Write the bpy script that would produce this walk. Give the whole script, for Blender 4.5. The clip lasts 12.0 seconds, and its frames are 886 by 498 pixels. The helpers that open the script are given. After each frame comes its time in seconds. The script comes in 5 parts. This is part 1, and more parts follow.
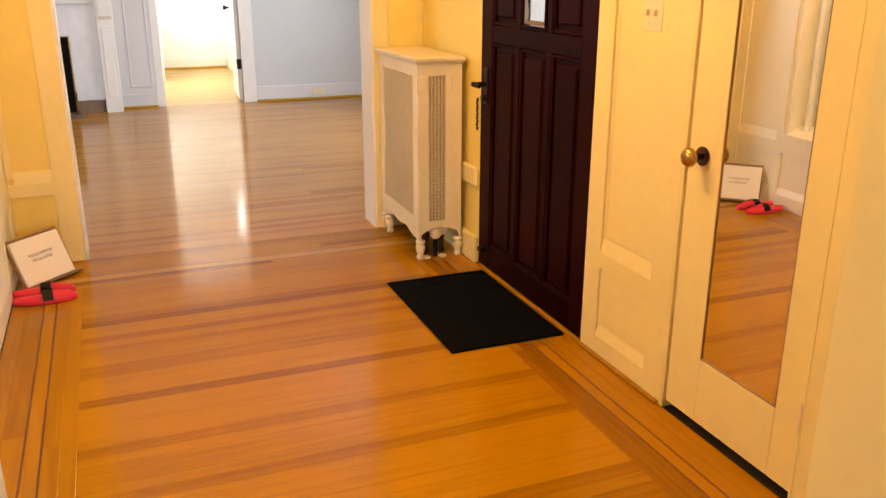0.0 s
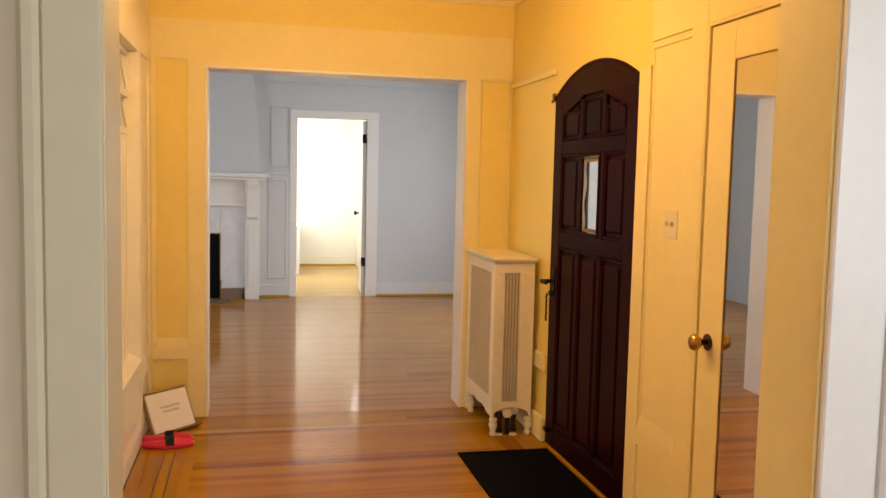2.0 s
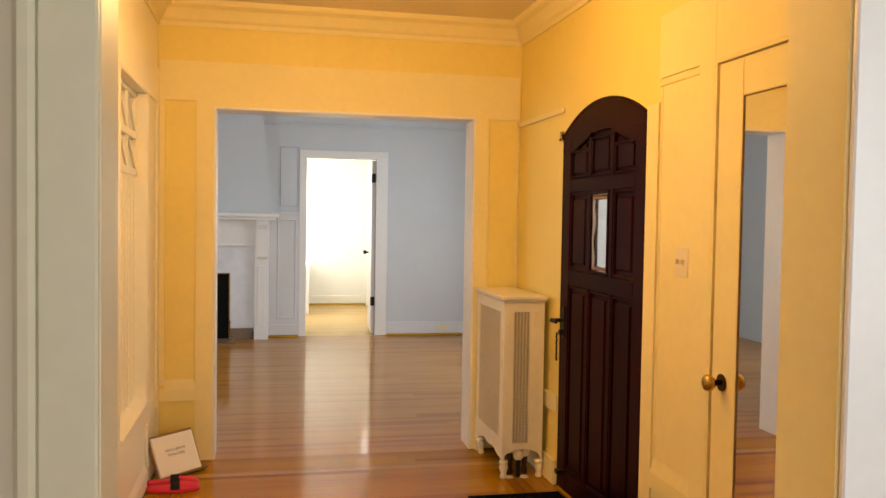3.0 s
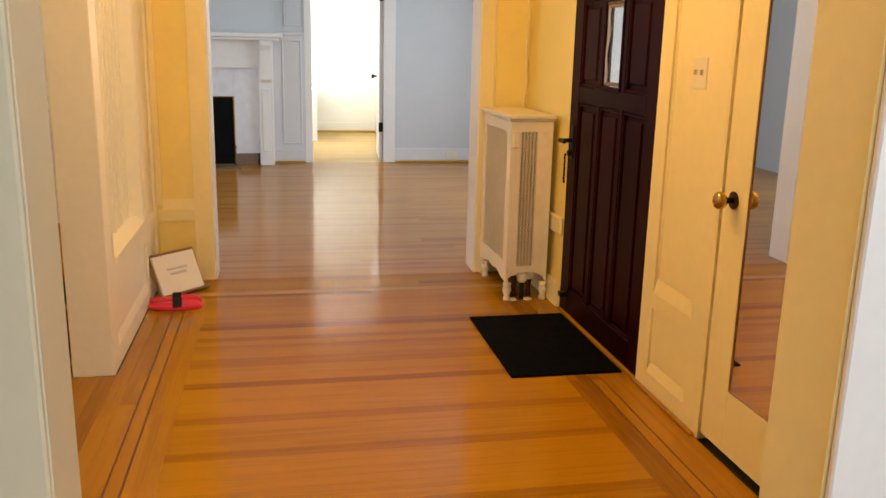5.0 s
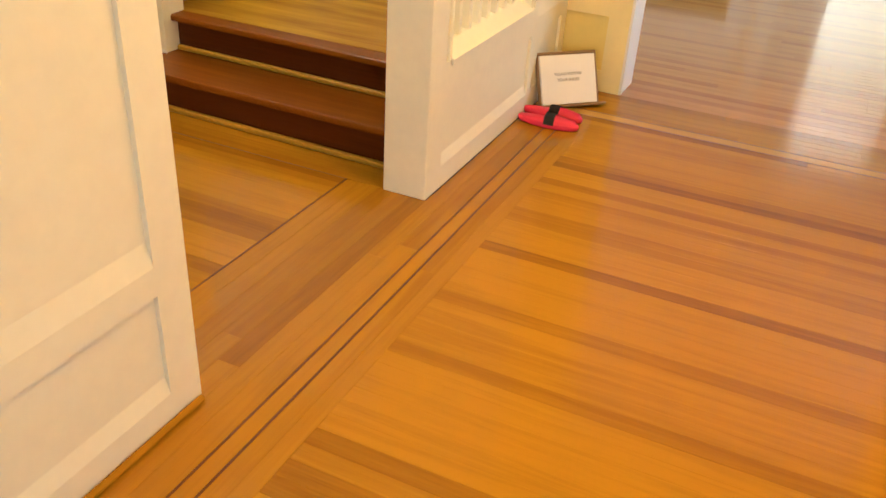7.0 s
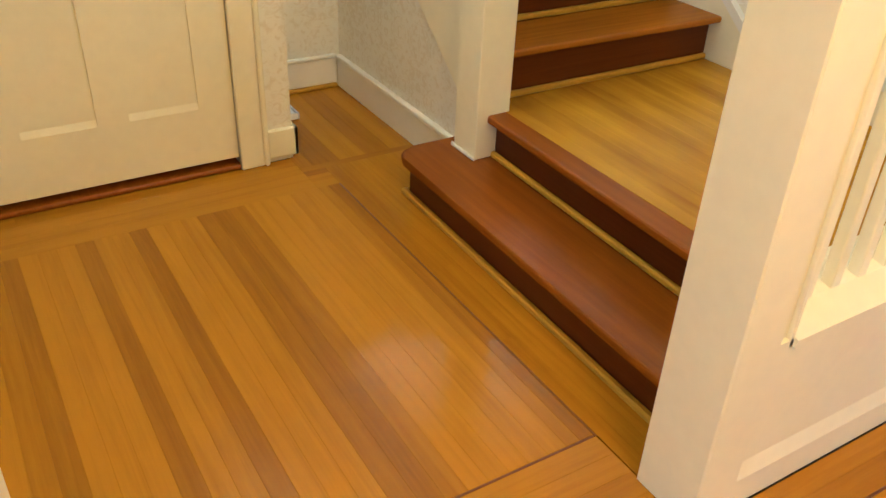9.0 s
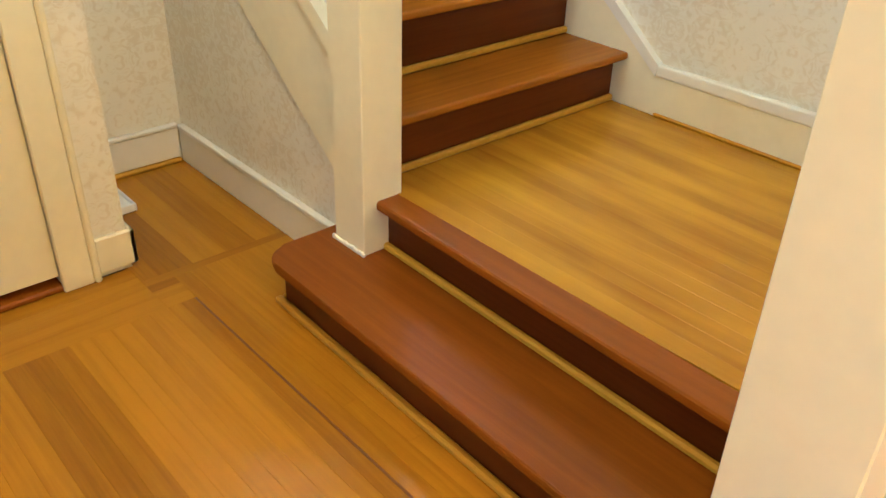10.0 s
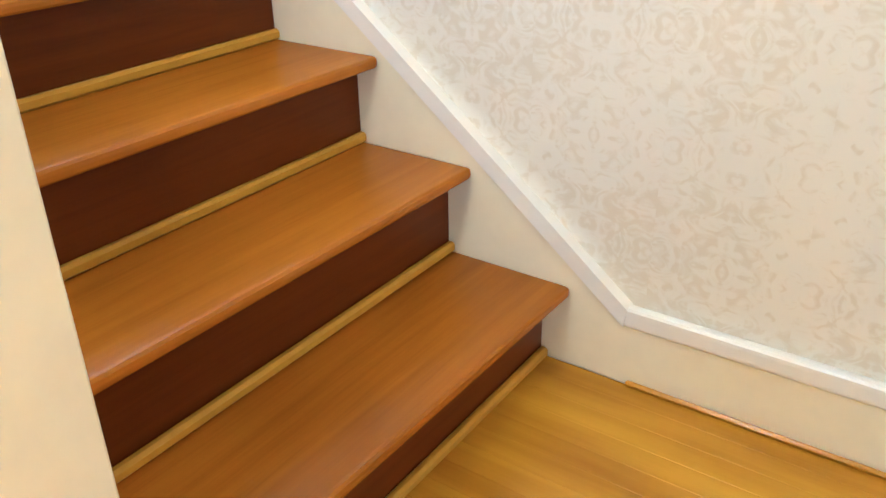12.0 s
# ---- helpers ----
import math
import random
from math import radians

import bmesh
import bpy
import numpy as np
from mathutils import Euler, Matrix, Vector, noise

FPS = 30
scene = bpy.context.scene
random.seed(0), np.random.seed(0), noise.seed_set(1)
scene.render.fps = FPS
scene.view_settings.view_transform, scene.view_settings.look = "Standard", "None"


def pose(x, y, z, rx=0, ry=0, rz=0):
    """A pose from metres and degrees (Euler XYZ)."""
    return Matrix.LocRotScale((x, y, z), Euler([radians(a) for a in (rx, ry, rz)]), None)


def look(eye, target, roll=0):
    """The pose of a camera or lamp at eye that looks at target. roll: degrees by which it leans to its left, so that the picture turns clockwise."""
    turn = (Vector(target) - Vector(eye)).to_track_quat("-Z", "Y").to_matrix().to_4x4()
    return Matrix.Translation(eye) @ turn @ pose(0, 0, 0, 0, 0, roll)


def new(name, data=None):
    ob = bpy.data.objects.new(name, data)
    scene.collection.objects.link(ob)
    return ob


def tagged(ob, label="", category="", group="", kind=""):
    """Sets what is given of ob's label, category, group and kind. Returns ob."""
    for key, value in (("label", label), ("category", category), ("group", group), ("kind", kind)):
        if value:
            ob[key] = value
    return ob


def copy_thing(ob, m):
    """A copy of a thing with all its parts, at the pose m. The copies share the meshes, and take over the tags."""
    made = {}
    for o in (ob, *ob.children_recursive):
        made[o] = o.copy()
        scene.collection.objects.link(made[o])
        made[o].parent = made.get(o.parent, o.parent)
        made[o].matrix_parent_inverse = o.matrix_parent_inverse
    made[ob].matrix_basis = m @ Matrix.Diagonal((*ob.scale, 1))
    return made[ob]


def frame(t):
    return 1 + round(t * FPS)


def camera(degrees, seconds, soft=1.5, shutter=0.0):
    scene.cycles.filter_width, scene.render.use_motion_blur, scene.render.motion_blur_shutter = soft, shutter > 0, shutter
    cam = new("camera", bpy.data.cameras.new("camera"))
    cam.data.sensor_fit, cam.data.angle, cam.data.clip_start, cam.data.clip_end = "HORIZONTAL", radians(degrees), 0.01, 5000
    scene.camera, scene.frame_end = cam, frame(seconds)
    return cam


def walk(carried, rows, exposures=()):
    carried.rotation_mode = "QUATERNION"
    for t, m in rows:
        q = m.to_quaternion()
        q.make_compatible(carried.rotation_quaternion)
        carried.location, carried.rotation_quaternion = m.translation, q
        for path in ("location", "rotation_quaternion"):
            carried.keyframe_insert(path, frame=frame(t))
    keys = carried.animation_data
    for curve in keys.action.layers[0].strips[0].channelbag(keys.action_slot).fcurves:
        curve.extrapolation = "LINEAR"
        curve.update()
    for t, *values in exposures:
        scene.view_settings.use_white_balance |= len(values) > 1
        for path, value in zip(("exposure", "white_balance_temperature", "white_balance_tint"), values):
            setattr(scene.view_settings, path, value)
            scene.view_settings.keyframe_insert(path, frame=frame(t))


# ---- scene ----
cam = camera(55.7, 12.0)
EXPOSURES = [(0, -0.03, 6800, 13), (1.0, -0.42, 6750, 12), (1.5, -0.58, 6850, 13), (2.5, -0.62, 6850, 11), (4.5, -0.58, 6500, 10), (5.0, -0.46, 6350, 9), (5.5, -0.27, 6600, 13), (6.0, -0.05, 6800, 15), (6.5, 0.13, 6700, 13), (7.0, 0.15, 5550, 2), (7.7, 0.02, 5600, 3), (9.3, 0.28, 5100, 0), (10.3, 0.46, 5050, 1), (12, 0.74, 4650, 9)]
PATH = [
    (0, (0.15, 0.08, 1.444), (0.847, 1.844, 0.809), 0.1),
    (0.5, (0.209, -0.103, 1.446), (0.772, 1.762, 0.978), 3.0),
    (1, (0.192, -0.314, 1.446), (0.723, 1.573, 1.035), 3.0),
    (1.5, (0.183, -0.483, 1.474), (0.692, 1.44, 1.26), 0.2),
    (2, (0.225, -0.567, 1.459), (0.662, 1.378, 1.296), 1.3),
    (2.5, (0.247, -0.572, 1.457), (0.65, 1.384, 1.366), 0.8),
    (2.7, (0.244, -0.559, 1.466), (0.65, 1.398, 1.394), 0.8),
    (4.3, (0.255, -0.494, 1.415), (0.681, 1.453, 1.251), 1.4),
    (4.5, (0.277, -0.516, 1.417), (0.69, 1.423, 1.158), 1.4),
    (5, (0.336, -0.389, 1.373), (0.711, 1.519, 0.907), 1.3),
    (5.5, (0.427, -0.148, 1.362), (0.737, 1.723, 0.726), 1.5),
    (6, (0.596, 0.083, 1.37), (0.745, 1.916, 0.583), 3.8),
    (6.5, (0.715, 0.42, 1.333), (0.567, 2.167, 0.37), 4.6),
    (6.9, (0.741, 0.659, 1.372), (0.167, 2.283, 0.356), 4.1),
    (7, (0.749, 0.721, 1.366), (0.066, 2.303, 0.35), 3.8),
    (7.1, (0.753, 0.776, 1.36), (-0.017, 2.323, 0.353), 3.6),
    (7.3, (0.756, 0.898, 1.363), (-0.157, 2.365, 0.356), 3.6),
    (7.5, (0.715, 1.037, 1.348), (-0.301, 2.433, 0.339), 3.6),
    (7.7, (0.699, 1.191, 1.368), (-0.415, 2.517, 0.368), 3.8),
    (9.3, (0.249, 2.085, 1.483), (-1.184, 2.966, 0.402), 2.4),
    (9.5, (0.161, 2.135, 1.429), (-1.248, 3.077, 0.368), 2.9),
    (10, (-0.192, 2.294, 1.41), (-1.456, 3.45, 0.378), 1.9),
    (10.5, (-0.491, 2.518, 1.383), (-1.665, 3.805, 0.4), -1.8),
    (11, (-0.836, 2.769, 1.335), (-1.86, 4.209, 0.398), -1.7),
    (11.5, (-1.052, 3.032, 1.306), (-2.09, 4.476, 0.392), -3.1),
    (12, (-1.223, 3.309, 1.379), (-2.246, 4.755, 0.453), -0.96),
]
walk(cam, [(t, look(e, g, r)) for t, e, g, r in PATH], EXPOSURES)

# ---- world, lamps ----
world = bpy.data.worlds.new("sky")
scene.world = world
world.use_nodes = True
wn = world.node_tree
sky = wn.nodes.new("ShaderNodeTexSky")
sky.sky_type = "NISHITA"
sky.sun_disc = False
sky.sun_elevation, sky.sun_rotation = radians(37), radians(180)
wn.nodes["Background"].inputs["Strength"].default_value = 0.15
wn.links.new(sky.outputs["Color"], wn.nodes["Background"].inputs["Color"])


def sun_lamp(strength):
    data = bpy.data.lights.new("sun", "SUN")
    data.energy, data.angle, data.color = strength, radians(2), (1, 0.95, 0.88)
    ob = new("sun", data)
    ob.matrix_world = look((0, -8, 9), (0, 4, 0))


def window_light(name, eye, target, w, h, watts, color):
    data = bpy.data.lights.new(name, "AREA")
    data.shape, data.size, data.size_y, data.energy, data.color = "RECTANGLE", w, h, watts, color
    ob = new(name, data)
    ob.matrix_world = look(eye, target)


def bulb(name, place, watts, color, radius=0.14):
    data = bpy.data.lights.new(name, "POINT")
    data.energy, data.color, data.shadow_soft_size = watts, color, radius
    ob = new(name, data)
    ob.location = place


DAY = (0.80, 0.90, 1.0)
WARM = (1.0, 0.575, 0.20)
sun_lamp(4.5)
window_light("window_light_near_room", (0.7, -2.95, 1.55), (0.7, 2, 1.2), 1.8, 1.4, 60, DAY)
window_light("window_light_near_room_east", (2.90, -1.2, 1.55), (-0.4, 2.2, 0.7), 1.5, 1.4, 45, DAY)
window_light("window_light_living_room_east", (3.12, 7.3, 1.5), (0, 7.3, 1.2), 2.3, 1.4, 75, DAY)
window_light("window_light_living_room_west", (-2.52, 7.0, 1.5), (0, 7.0, 1.2), 1.9, 1.4, 45, DAY)
window_light("window_light_sun_room_west", (0.26, 12.0, 1.55), (1.8, 12.0, 1.3), 2.2, 1.4, 86, (1.0, 0.985, 0.95))
window_light("window_light_sun_room_east", (1.84, 11.9, 1.6), (0.3, 11.9, 1.3), 1.1, 1.2, 36, (1.0, 0.985, 0.95))
bulb("foyer_bulb", (0.62, 2.72, 2.36), 78, WARM)
bulb("hall_bulb", (-1.86, 2.98, 2.36), 29, (1.0, 0.88, 0.68))
window_light("window_light_stair", (-4.56, 4.15, 2.28), (-1.0, 4.2, 0.8), 0.8, 0.7, 84, DAY)

# ---- materials ----


def mat(name, color, rough=0.5, metal=0.0, spec=0.5, vary=0.06, scale=3.0, bump=0.0, bump_scale=60.0, coat=0.0, fine=25.0):
    """A plain painted or solid surface with broad and fine unevenness."""
    m = bpy.data.materials.new(name)
    m.use_nodes = True
    n, l = m.node_tree.nodes, m.node_tree.links
    b = n["Principled BSDF"]
    tc = n.new("ShaderNodeNewGeometry")
    big = n.new("ShaderNodeTexNoise")
    big.inputs["Scale"].default_value, big.inputs["Detail"].default_value = scale, 4
    small = n.new("ShaderNodeTexNoise")
    small.inputs["Scale"].default_value, small.inputs["Detail"].default_value = fine, 6
    l.new(tc.outputs["Position"], big.inputs["Vector"])
    l.new(tc.outputs["Position"], small.inputs["Vector"])
    add = n.new("ShaderNodeMath")
    add.operation = "ADD"
    l.new(big.outputs["Fac"], add.inputs[0])
    l.new(small.outputs["Fac"], add.inputs[1])
    rng = n.new("ShaderNodeMapRange")
    rng.inputs["From Min"].default_value, rng.inputs["From Max"].default_value = 0.6, 1.4
    rng.inputs["To Min"].default_value, rng.inputs["To Max"].default_value = 1 - vary, 1 + vary
    l.new(add.outputs[0], rng.inputs["Value"])
    mul = n.new("ShaderNodeVectorMath")
    mul.operation = "SCALE"
    mul.inputs[0].default_value = color
    l.new(rng.outputs["Result"], mul.inputs["Scale"])
    l.new(mul.outputs["Vector"], b.inputs["Base Color"])
    rr = n.new("ShaderNodeMapRange")
    rr.inputs["From Min"].default_value, rr.inputs["From Max"].default_value = 0.3, 0.7
    rr.inputs["To Min"].default_value, rr.inputs["To Max"].default_value = rough * 0.85, min(1, rough * 1.15)
    l.new(small.outputs["Fac"], rr.inputs["Value"])
    l.new(rr.outputs["Result"], b.inputs["Roughness"])
    b.inputs["Metallic"].default_value, b.inputs["Specular IOR Level"].default_value = metal, spec
    b.inputs["Coat Weight"].default_value = coat
    b.inputs["Coat Roughness"].default_value = 0.15
    if bump:
        bt = n.new("ShaderNodeTexNoise")
        bt.inputs["Scale"].default_value, bt.inputs["Detail"].default_value = bump_scale, 3
        l.new(tc.outputs["Position"], bt.inputs["Vector"])
        bp = n.new("ShaderNodeBump")
        bp.inputs["Strength"].default_value, bp.inputs["Distance"].default_value = bump, 0.002
        l.new(bt.outputs["Fac"], bp.inputs["Height"])
        l.new(bp.outputs["Normal"], b.inputs["Normal"])
    return m


def wood(name, dark, light, axis="X", rough=0.3, coat=0.3, grain=1.0, island=False, spread=1.0, spec=0.5, relief=0.05, varnish=None, mottle=0.22):
    """Varnished boards: tone by piece, streaks along the grain, fine pores."""
    m = bpy.data.materials.new(name)
    m.use_nodes = True
    n, l = m.node_tree.nodes, m.node_tree.links
    b = n["Principled BSDF"]
    geo = n.new("ShaderNodeNewGeometry")
    if island:
        rnd = geo.outputs["Random Per Island"]
    else:
        rnd = n.new("ShaderNodeObjectInfo").outputs["Random"]
    # most pieces are light, a few are dark
    flip = n.new("ShaderNodeMath")
    flip.operation = "SUBTRACT"
    flip.inputs[0].default_value = 1.0
    l.new(rnd, flip.inputs[1])
    bent = n.new("ShaderNodeMath")
    bent.operation = "POWER"
    bent.inputs[1].default_value = 2.4
    l.new(flip.outputs[0], bent.inputs[0])
    tone = n.new("ShaderNodeMath")
    tone.operation = "SUBTRACT"
    tone.inputs[0].default_value = 1.0
    l.new(bent.outputs[0], tone.inputs[1])
    off = n.new("ShaderNodeMath")
    off.operation = "MULTIPLY"
    off.inputs[1].default_value = 37.0
    l.new(rnd, off.inputs[0])
    shift = n.new("ShaderNodeVectorMath")
    shift.operation = "ADD"
    l.new(geo.outputs["Position"], shift.inputs[0])
    l.new(off.outputs[0], shift.inputs[1])
    stretch = n.new("ShaderNodeMapping")
    stretch.inputs["Scale"].default_value = {"X": (1.2, 26, 26), "Y": (26, 1.2, 26), "Z": (26, 26, 1.2)}[axis]
    l.new(shift.outputs["Vector"], stretch.inputs["Vector"])
    streak = n.new("ShaderNodeTexNoise")
    streak.inputs["Scale"].default_value, streak.inputs["Detail"].default_value, streak.inputs["Distortion"].default_value = 1.6, 5, 0.6
    l.new(stretch.outputs["Vector"], streak.inputs["Vector"])
    pores = n.new("ShaderNodeTexNoise")
    pores.inputs["Scale"].default_value, pores.inputs["Detail"].default_value = 9, 3
    l.new(stretch.outputs["Vector"], pores.inputs["Vector"])
    blot = n.new("ShaderNodeTexNoise")
    blot.inputs["Scale"].default_value, blot.inputs["Detail"].default_value = 2.2, 3
    if mottle > 0.5:
        # rippled figure that runs slantwise over the boards
        ripple = n.new("ShaderNodeMapping")
        ripple.inputs["Rotation"].default_value = (0, 0, radians(28))
        ripple.inputs["Scale"].default_value = (1.1, 5.0, 2.0)
        blot.inputs["Detail"].default_value = 1.5
        l.new(geo.outputs["Position"], ripple.inputs["Vector"])
        l.new(ripple.outputs["Vector"], blot.inputs["Vector"])
    else:
        l.new(geo.outputs["Position"], blot.inputs["Vector"])

    def mixed(a, wa, c, wc):
        x = n.new("ShaderNodeMath")
        x.operation = "MULTIPLY_ADD"
        l.new(a, x.inputs[0])
        x.inputs[1].default_value = wa
        y = n.new("ShaderNodeMath")
        y.operation = "MULTIPLY"
        l.new(c, y.inputs[0])
        y.inputs[1].default_value = wc
        l.new(y.outputs[0], x.inputs[2])
        return x.outputs[0]

    s1 = mixed(tone.outputs[0], 0.62 * spread, streak.outputs["Fac"], 0.42 * grain)
    s2 = mixed(s1, 1.0, blot.outputs["Fac"], mottle)
    s3 = mixed(s2, 1.0, pores.outputs["Fac"], 0.14 * grain)
    ramp = n.new("ShaderNodeMapRange")
    ramp.inputs["From Min"].default_value, ramp.inputs["From Max"].default_value = 0.30 + (mottle - 0.22) * 0.3, 0.60 + 0.62 * spread + (mottle - 0.22) * 0.62
    l.new(s3, ramp.inputs["Value"])
    mix = n.new("ShaderNodeMix")
    mix.data_type = "RGBA"
    mix.inputs["A"].default_value, mix.inputs["B"].default_value = (*dark, 1), (*light, 1)
    l.new(ramp.outputs["Result"], mix.inputs["Factor"])
    l.new(mix.outputs["Result"], b.inputs["Base Color"])
    rr = n.new("ShaderNodeMapRange")
    rr.inputs["From Min"].default_value, rr.inputs["From Max"].default_value = 0.3, 0.7
    rr.inputs["To Min"].default_value, rr.inputs["To Max"].default_value = rough * 0.93, rough * 1.12
    l.new(blot.outputs["Fac"], rr.inputs["Value"])
    l.new(rr.outputs["Result"], b.inputs["Roughness"])
    b.inputs["Coat Weight"].default_value, b.inputs["Coat Roughness"].default_value = coat, rough * 0.8
    bp = n.new("ShaderNodeBump")
    bp.inputs["Strength"].default_value, bp.inputs["Distance"].default_value = relief, 0.0006
    l.new(streak.outputs["Fac"], bp.inputs["Height"])
    l.new(bp.outputs["Normal"], b.inputs["Normal"])
    b.inputs["Specular IOR Level"].default_value = spec
    if varnish:
        # a clear hard varnish: gloss by Fresnel up to a limit, over the bare wood
        limit, polish = varnish
        b.inputs["Specular IOR Level"].default_value, b.inputs["Roughness"].default_value = 0.0, 0.6
        l.remove(b.inputs["Roughness"].links[0])
        sheen = n.new("ShaderNodeBsdfGlossy")
        sheen.inputs["Roughness"].default_value = polish
        if relief:
            l.new(bp.outputs["Normal"], sheen.inputs["Normal"])
        fres = n.new("ShaderNodeFresnel")
        fres.inputs["IOR"].default_value = 1.38
        least = n.new("ShaderNodeMath")
        least.operation = "MINIMUM"
        least.inputs[1].default_value = limit
        l.new(fres.outputs["Fac"], least.inputs[0])
        over = n.new("ShaderNodeMixShader")
        l.new(least.outputs[0], over.inputs["Fac"])
        l.new(b.outputs["BSDF"], over.inputs[1])
        l.new(sheen.outputs["BSDF"], over.inputs[2])
        l.new(over.outputs["Shader"], n["Material Output"].inputs["Surface"])
    return m


def wallpaper(name, ground, figure):
    """Pale damask: mirrored scrolling leaves in half-drop rows, faintly mottled."""
    m = bpy.data.materials.new(name)
    m.use_nodes = True
    n, l = m.node_tree.nodes, m.node_tree.links
    b = n["Principled BSDF"]
    geo = n.new("ShaderNodeNewGeometry")
    axes = n.new("ShaderNodeSeparateXYZ")
    l.new(geo.outputs["Position"], axes.inputs["Vector"])

    def math_node(op, a, c=None):
        x = n.new("ShaderNodeMath")
        x.operation = op
        for i, v in enumerate((a, c)):
            if isinstance(v, float):
                x.inputs[i].default_value = v
            elif v is not None:
                l.new(v, x.inputs[i])
        return x.outputs[0]

    along = math_node("ADD", axes.outputs["X"], axes.outputs["Y"])
    # every second strip is dropped by half a repeat
    strip = math_node("FLOOR", math_node("DIVIDE", along, 0.27))
    drop = math_node("MULTIPLY", strip, 0.21)
    u = math_node("PINGPONG", along, 0.135)
    v = math_node("PINGPONG", math_node("ADD", axes.outputs["Z"], drop), 0.21)
    fold = n.new("ShaderNodeCombineXYZ")
    l.new(u, fold.inputs["X"])
    l.new(v, fold.inputs["Y"])
    scroll = n.new("ShaderNodeTexNoise")
    scroll.inputs["Scale"].default_value, scroll.inputs["Detail"].default_value, scroll.inputs["Distortion"].default_value = 21, 2.5, 2.4
    l.new(fold.outputs["Vector"], scroll.inputs["Vector"])
    patch = n.new("ShaderNodeTexNoise")
    patch.inputs["Scale"].default_value, patch.inputs["Detail"].default_value = 3.2, 4
    l.new(geo.outputs["Position"], patch.inputs["Vector"])
    fade = math_node("MULTIPLY", math_node("SUBTRACT", patch.outputs["Fac"], 0.5), 0.5)
    s = math_node("ADD", scroll.outputs["Fac"], fade)
    rng = n.new("ShaderNodeMapRange")
    rng.interpolation_type = "SMOOTHSTEP"
    rng.inputs["From Min"].default_value, rng.inputs["From Max"].default_value = 0.42, 0.64
    l.new(s, rng.inputs["Value"])
    mix = n.new("ShaderNodeMix")
    mix.data_type = "RGBA"
    mix.inputs["A"].default_value, mix.inputs["B"].default_value = (*ground, 1), (*figure, 1)
    l.new(rng.outputs["Result"], mix.inputs["Factor"])
    l.new(mix.outputs["Result"], b.inputs["Base Color"])
    sheen = n.new("ShaderNodeMapRange")
    sheen.inputs["To Min"].default_value, sheen.inputs["To Max"].default_value = 0.42, 0.62
    l.new(rng.outputs["Result"], sheen.inputs["Value"])
    l.new(sheen.outputs["Result"], b.inputs["Roughness"])
    bp = n.new("ShaderNodeBump")
    bp.inputs["Strength"].default_value, bp.inputs["Distance"].default_value = 0.15, 0.001
    l.new(s, bp.inputs["Height"])
    l.new(bp.outputs["Normal"], b.inputs["Normal"])
    return m


def glass_material(name):
    m = bpy.data.materials.new(name)
    m.use_nodes = True
    b = m.node_tree.nodes["Principled BSDF"]
    b.inputs["Transmission Weight"].default_value, b.inputs["Roughness"].default_value, b.inputs["IOR"].default_value = 1, 0.0, 1.45
    return m


YELLOW = mat("yellow_wall_paint", (0.83, 0.675, 0.215), 0.55, vary=0.04, bump=0.08, bump_scale=160)
CREAM = mat("cream_trim_paint", (0.84, 0.735, 0.385), 0.45, spec=0.2, vary=0.04, bump=0.05, bump_scale=30)
WHITE = mat("white_trim_paint", (0.82, 0.81, 0.78), 0.35, vary=0.03, bump=0.05, bump_scale=30)
IVORY = mat("ivory_trim_paint", (0.84, 0.79, 0.61), 0.36, vary=0.04, bump=0.05, bump_scale=30)
# darker copy of the white trim, for the side that gets less light
DIM_TRIM = mat("dimmed_trim_paint", (0.60, 0.565, 0.41), 0.4, vary=0.04, bump=0.05, bump_scale=30)
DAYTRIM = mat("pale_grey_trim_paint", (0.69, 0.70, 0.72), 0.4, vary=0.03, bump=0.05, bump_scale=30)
GREY = mat("grey_wall_paint", (0.60, 0.63, 0.65), 0.6, vary=0.03, bump=0.08, bump_scale=160)
PALE = mat("pale_wall_paint", (0.84, 0.82, 0.72), 0.6, vary=0.03, bump=0.08, bump_scale=160)
TAN = mat("tan_wall_paint", (0.66, 0.60, 0.46), 0.6, vary=0.03, bump=0.08, bump_scale=160)
CEIL = mat("ceiling_paint", (0.82, 0.72, 0.50), 0.7, vary=0.03, bump=0.1, bump_scale=120)
CEILW = mat("white_ceiling_paint", (0.82, 0.82, 0.80), 0.7, vary=0.03, bump=0.1, bump_scale=120)
PAPER = wallpaper("damask_wallpaper", (0.81, 0.79, 0.72), (0.725, 0.68, 0.58))
OAK_X = wood("oak_boards_across", (0.185, 0.064, 0.002), (0.450, 0.205, 0.004), "X", 0.32, 0.0, grain=1.7, spread=1.0, relief=0.03, varnish=(0.165, 0.13))
OAK_Y = wood("oak_boards_along", (0.185, 0.064, 0.002), (0.420, 0.190, 0.004), "Y", 0.32, 0.0, grain=1.7, spread=1.0, relief=0.03, varnish=(0.165, 0.13))
OAK_ISLE = wood("oak_boards_living_room", (0.34, 0.135, 0.030), (0.58, 0.27, 0.06), "X", 0.31, 0.0, island=True, spread=0.6, relief=0.0, varnish=(0.36, 0.10))
OAK_SUN = wood("pale_sun_room_oak", (0.46, 0.29, 0.10), (0.66, 0.46, 0.19), "X", 0.31, 0.0, island=True, spread=0.5, relief=0.0, varnish=(0.27, 0.12))
OAK_SILL = wood("pale_oak", (0.42, 0.21, 0.03), (0.56, 0.31, 0.06), "X", 0.32, 0.0, varnish=(0.165, 0.15))
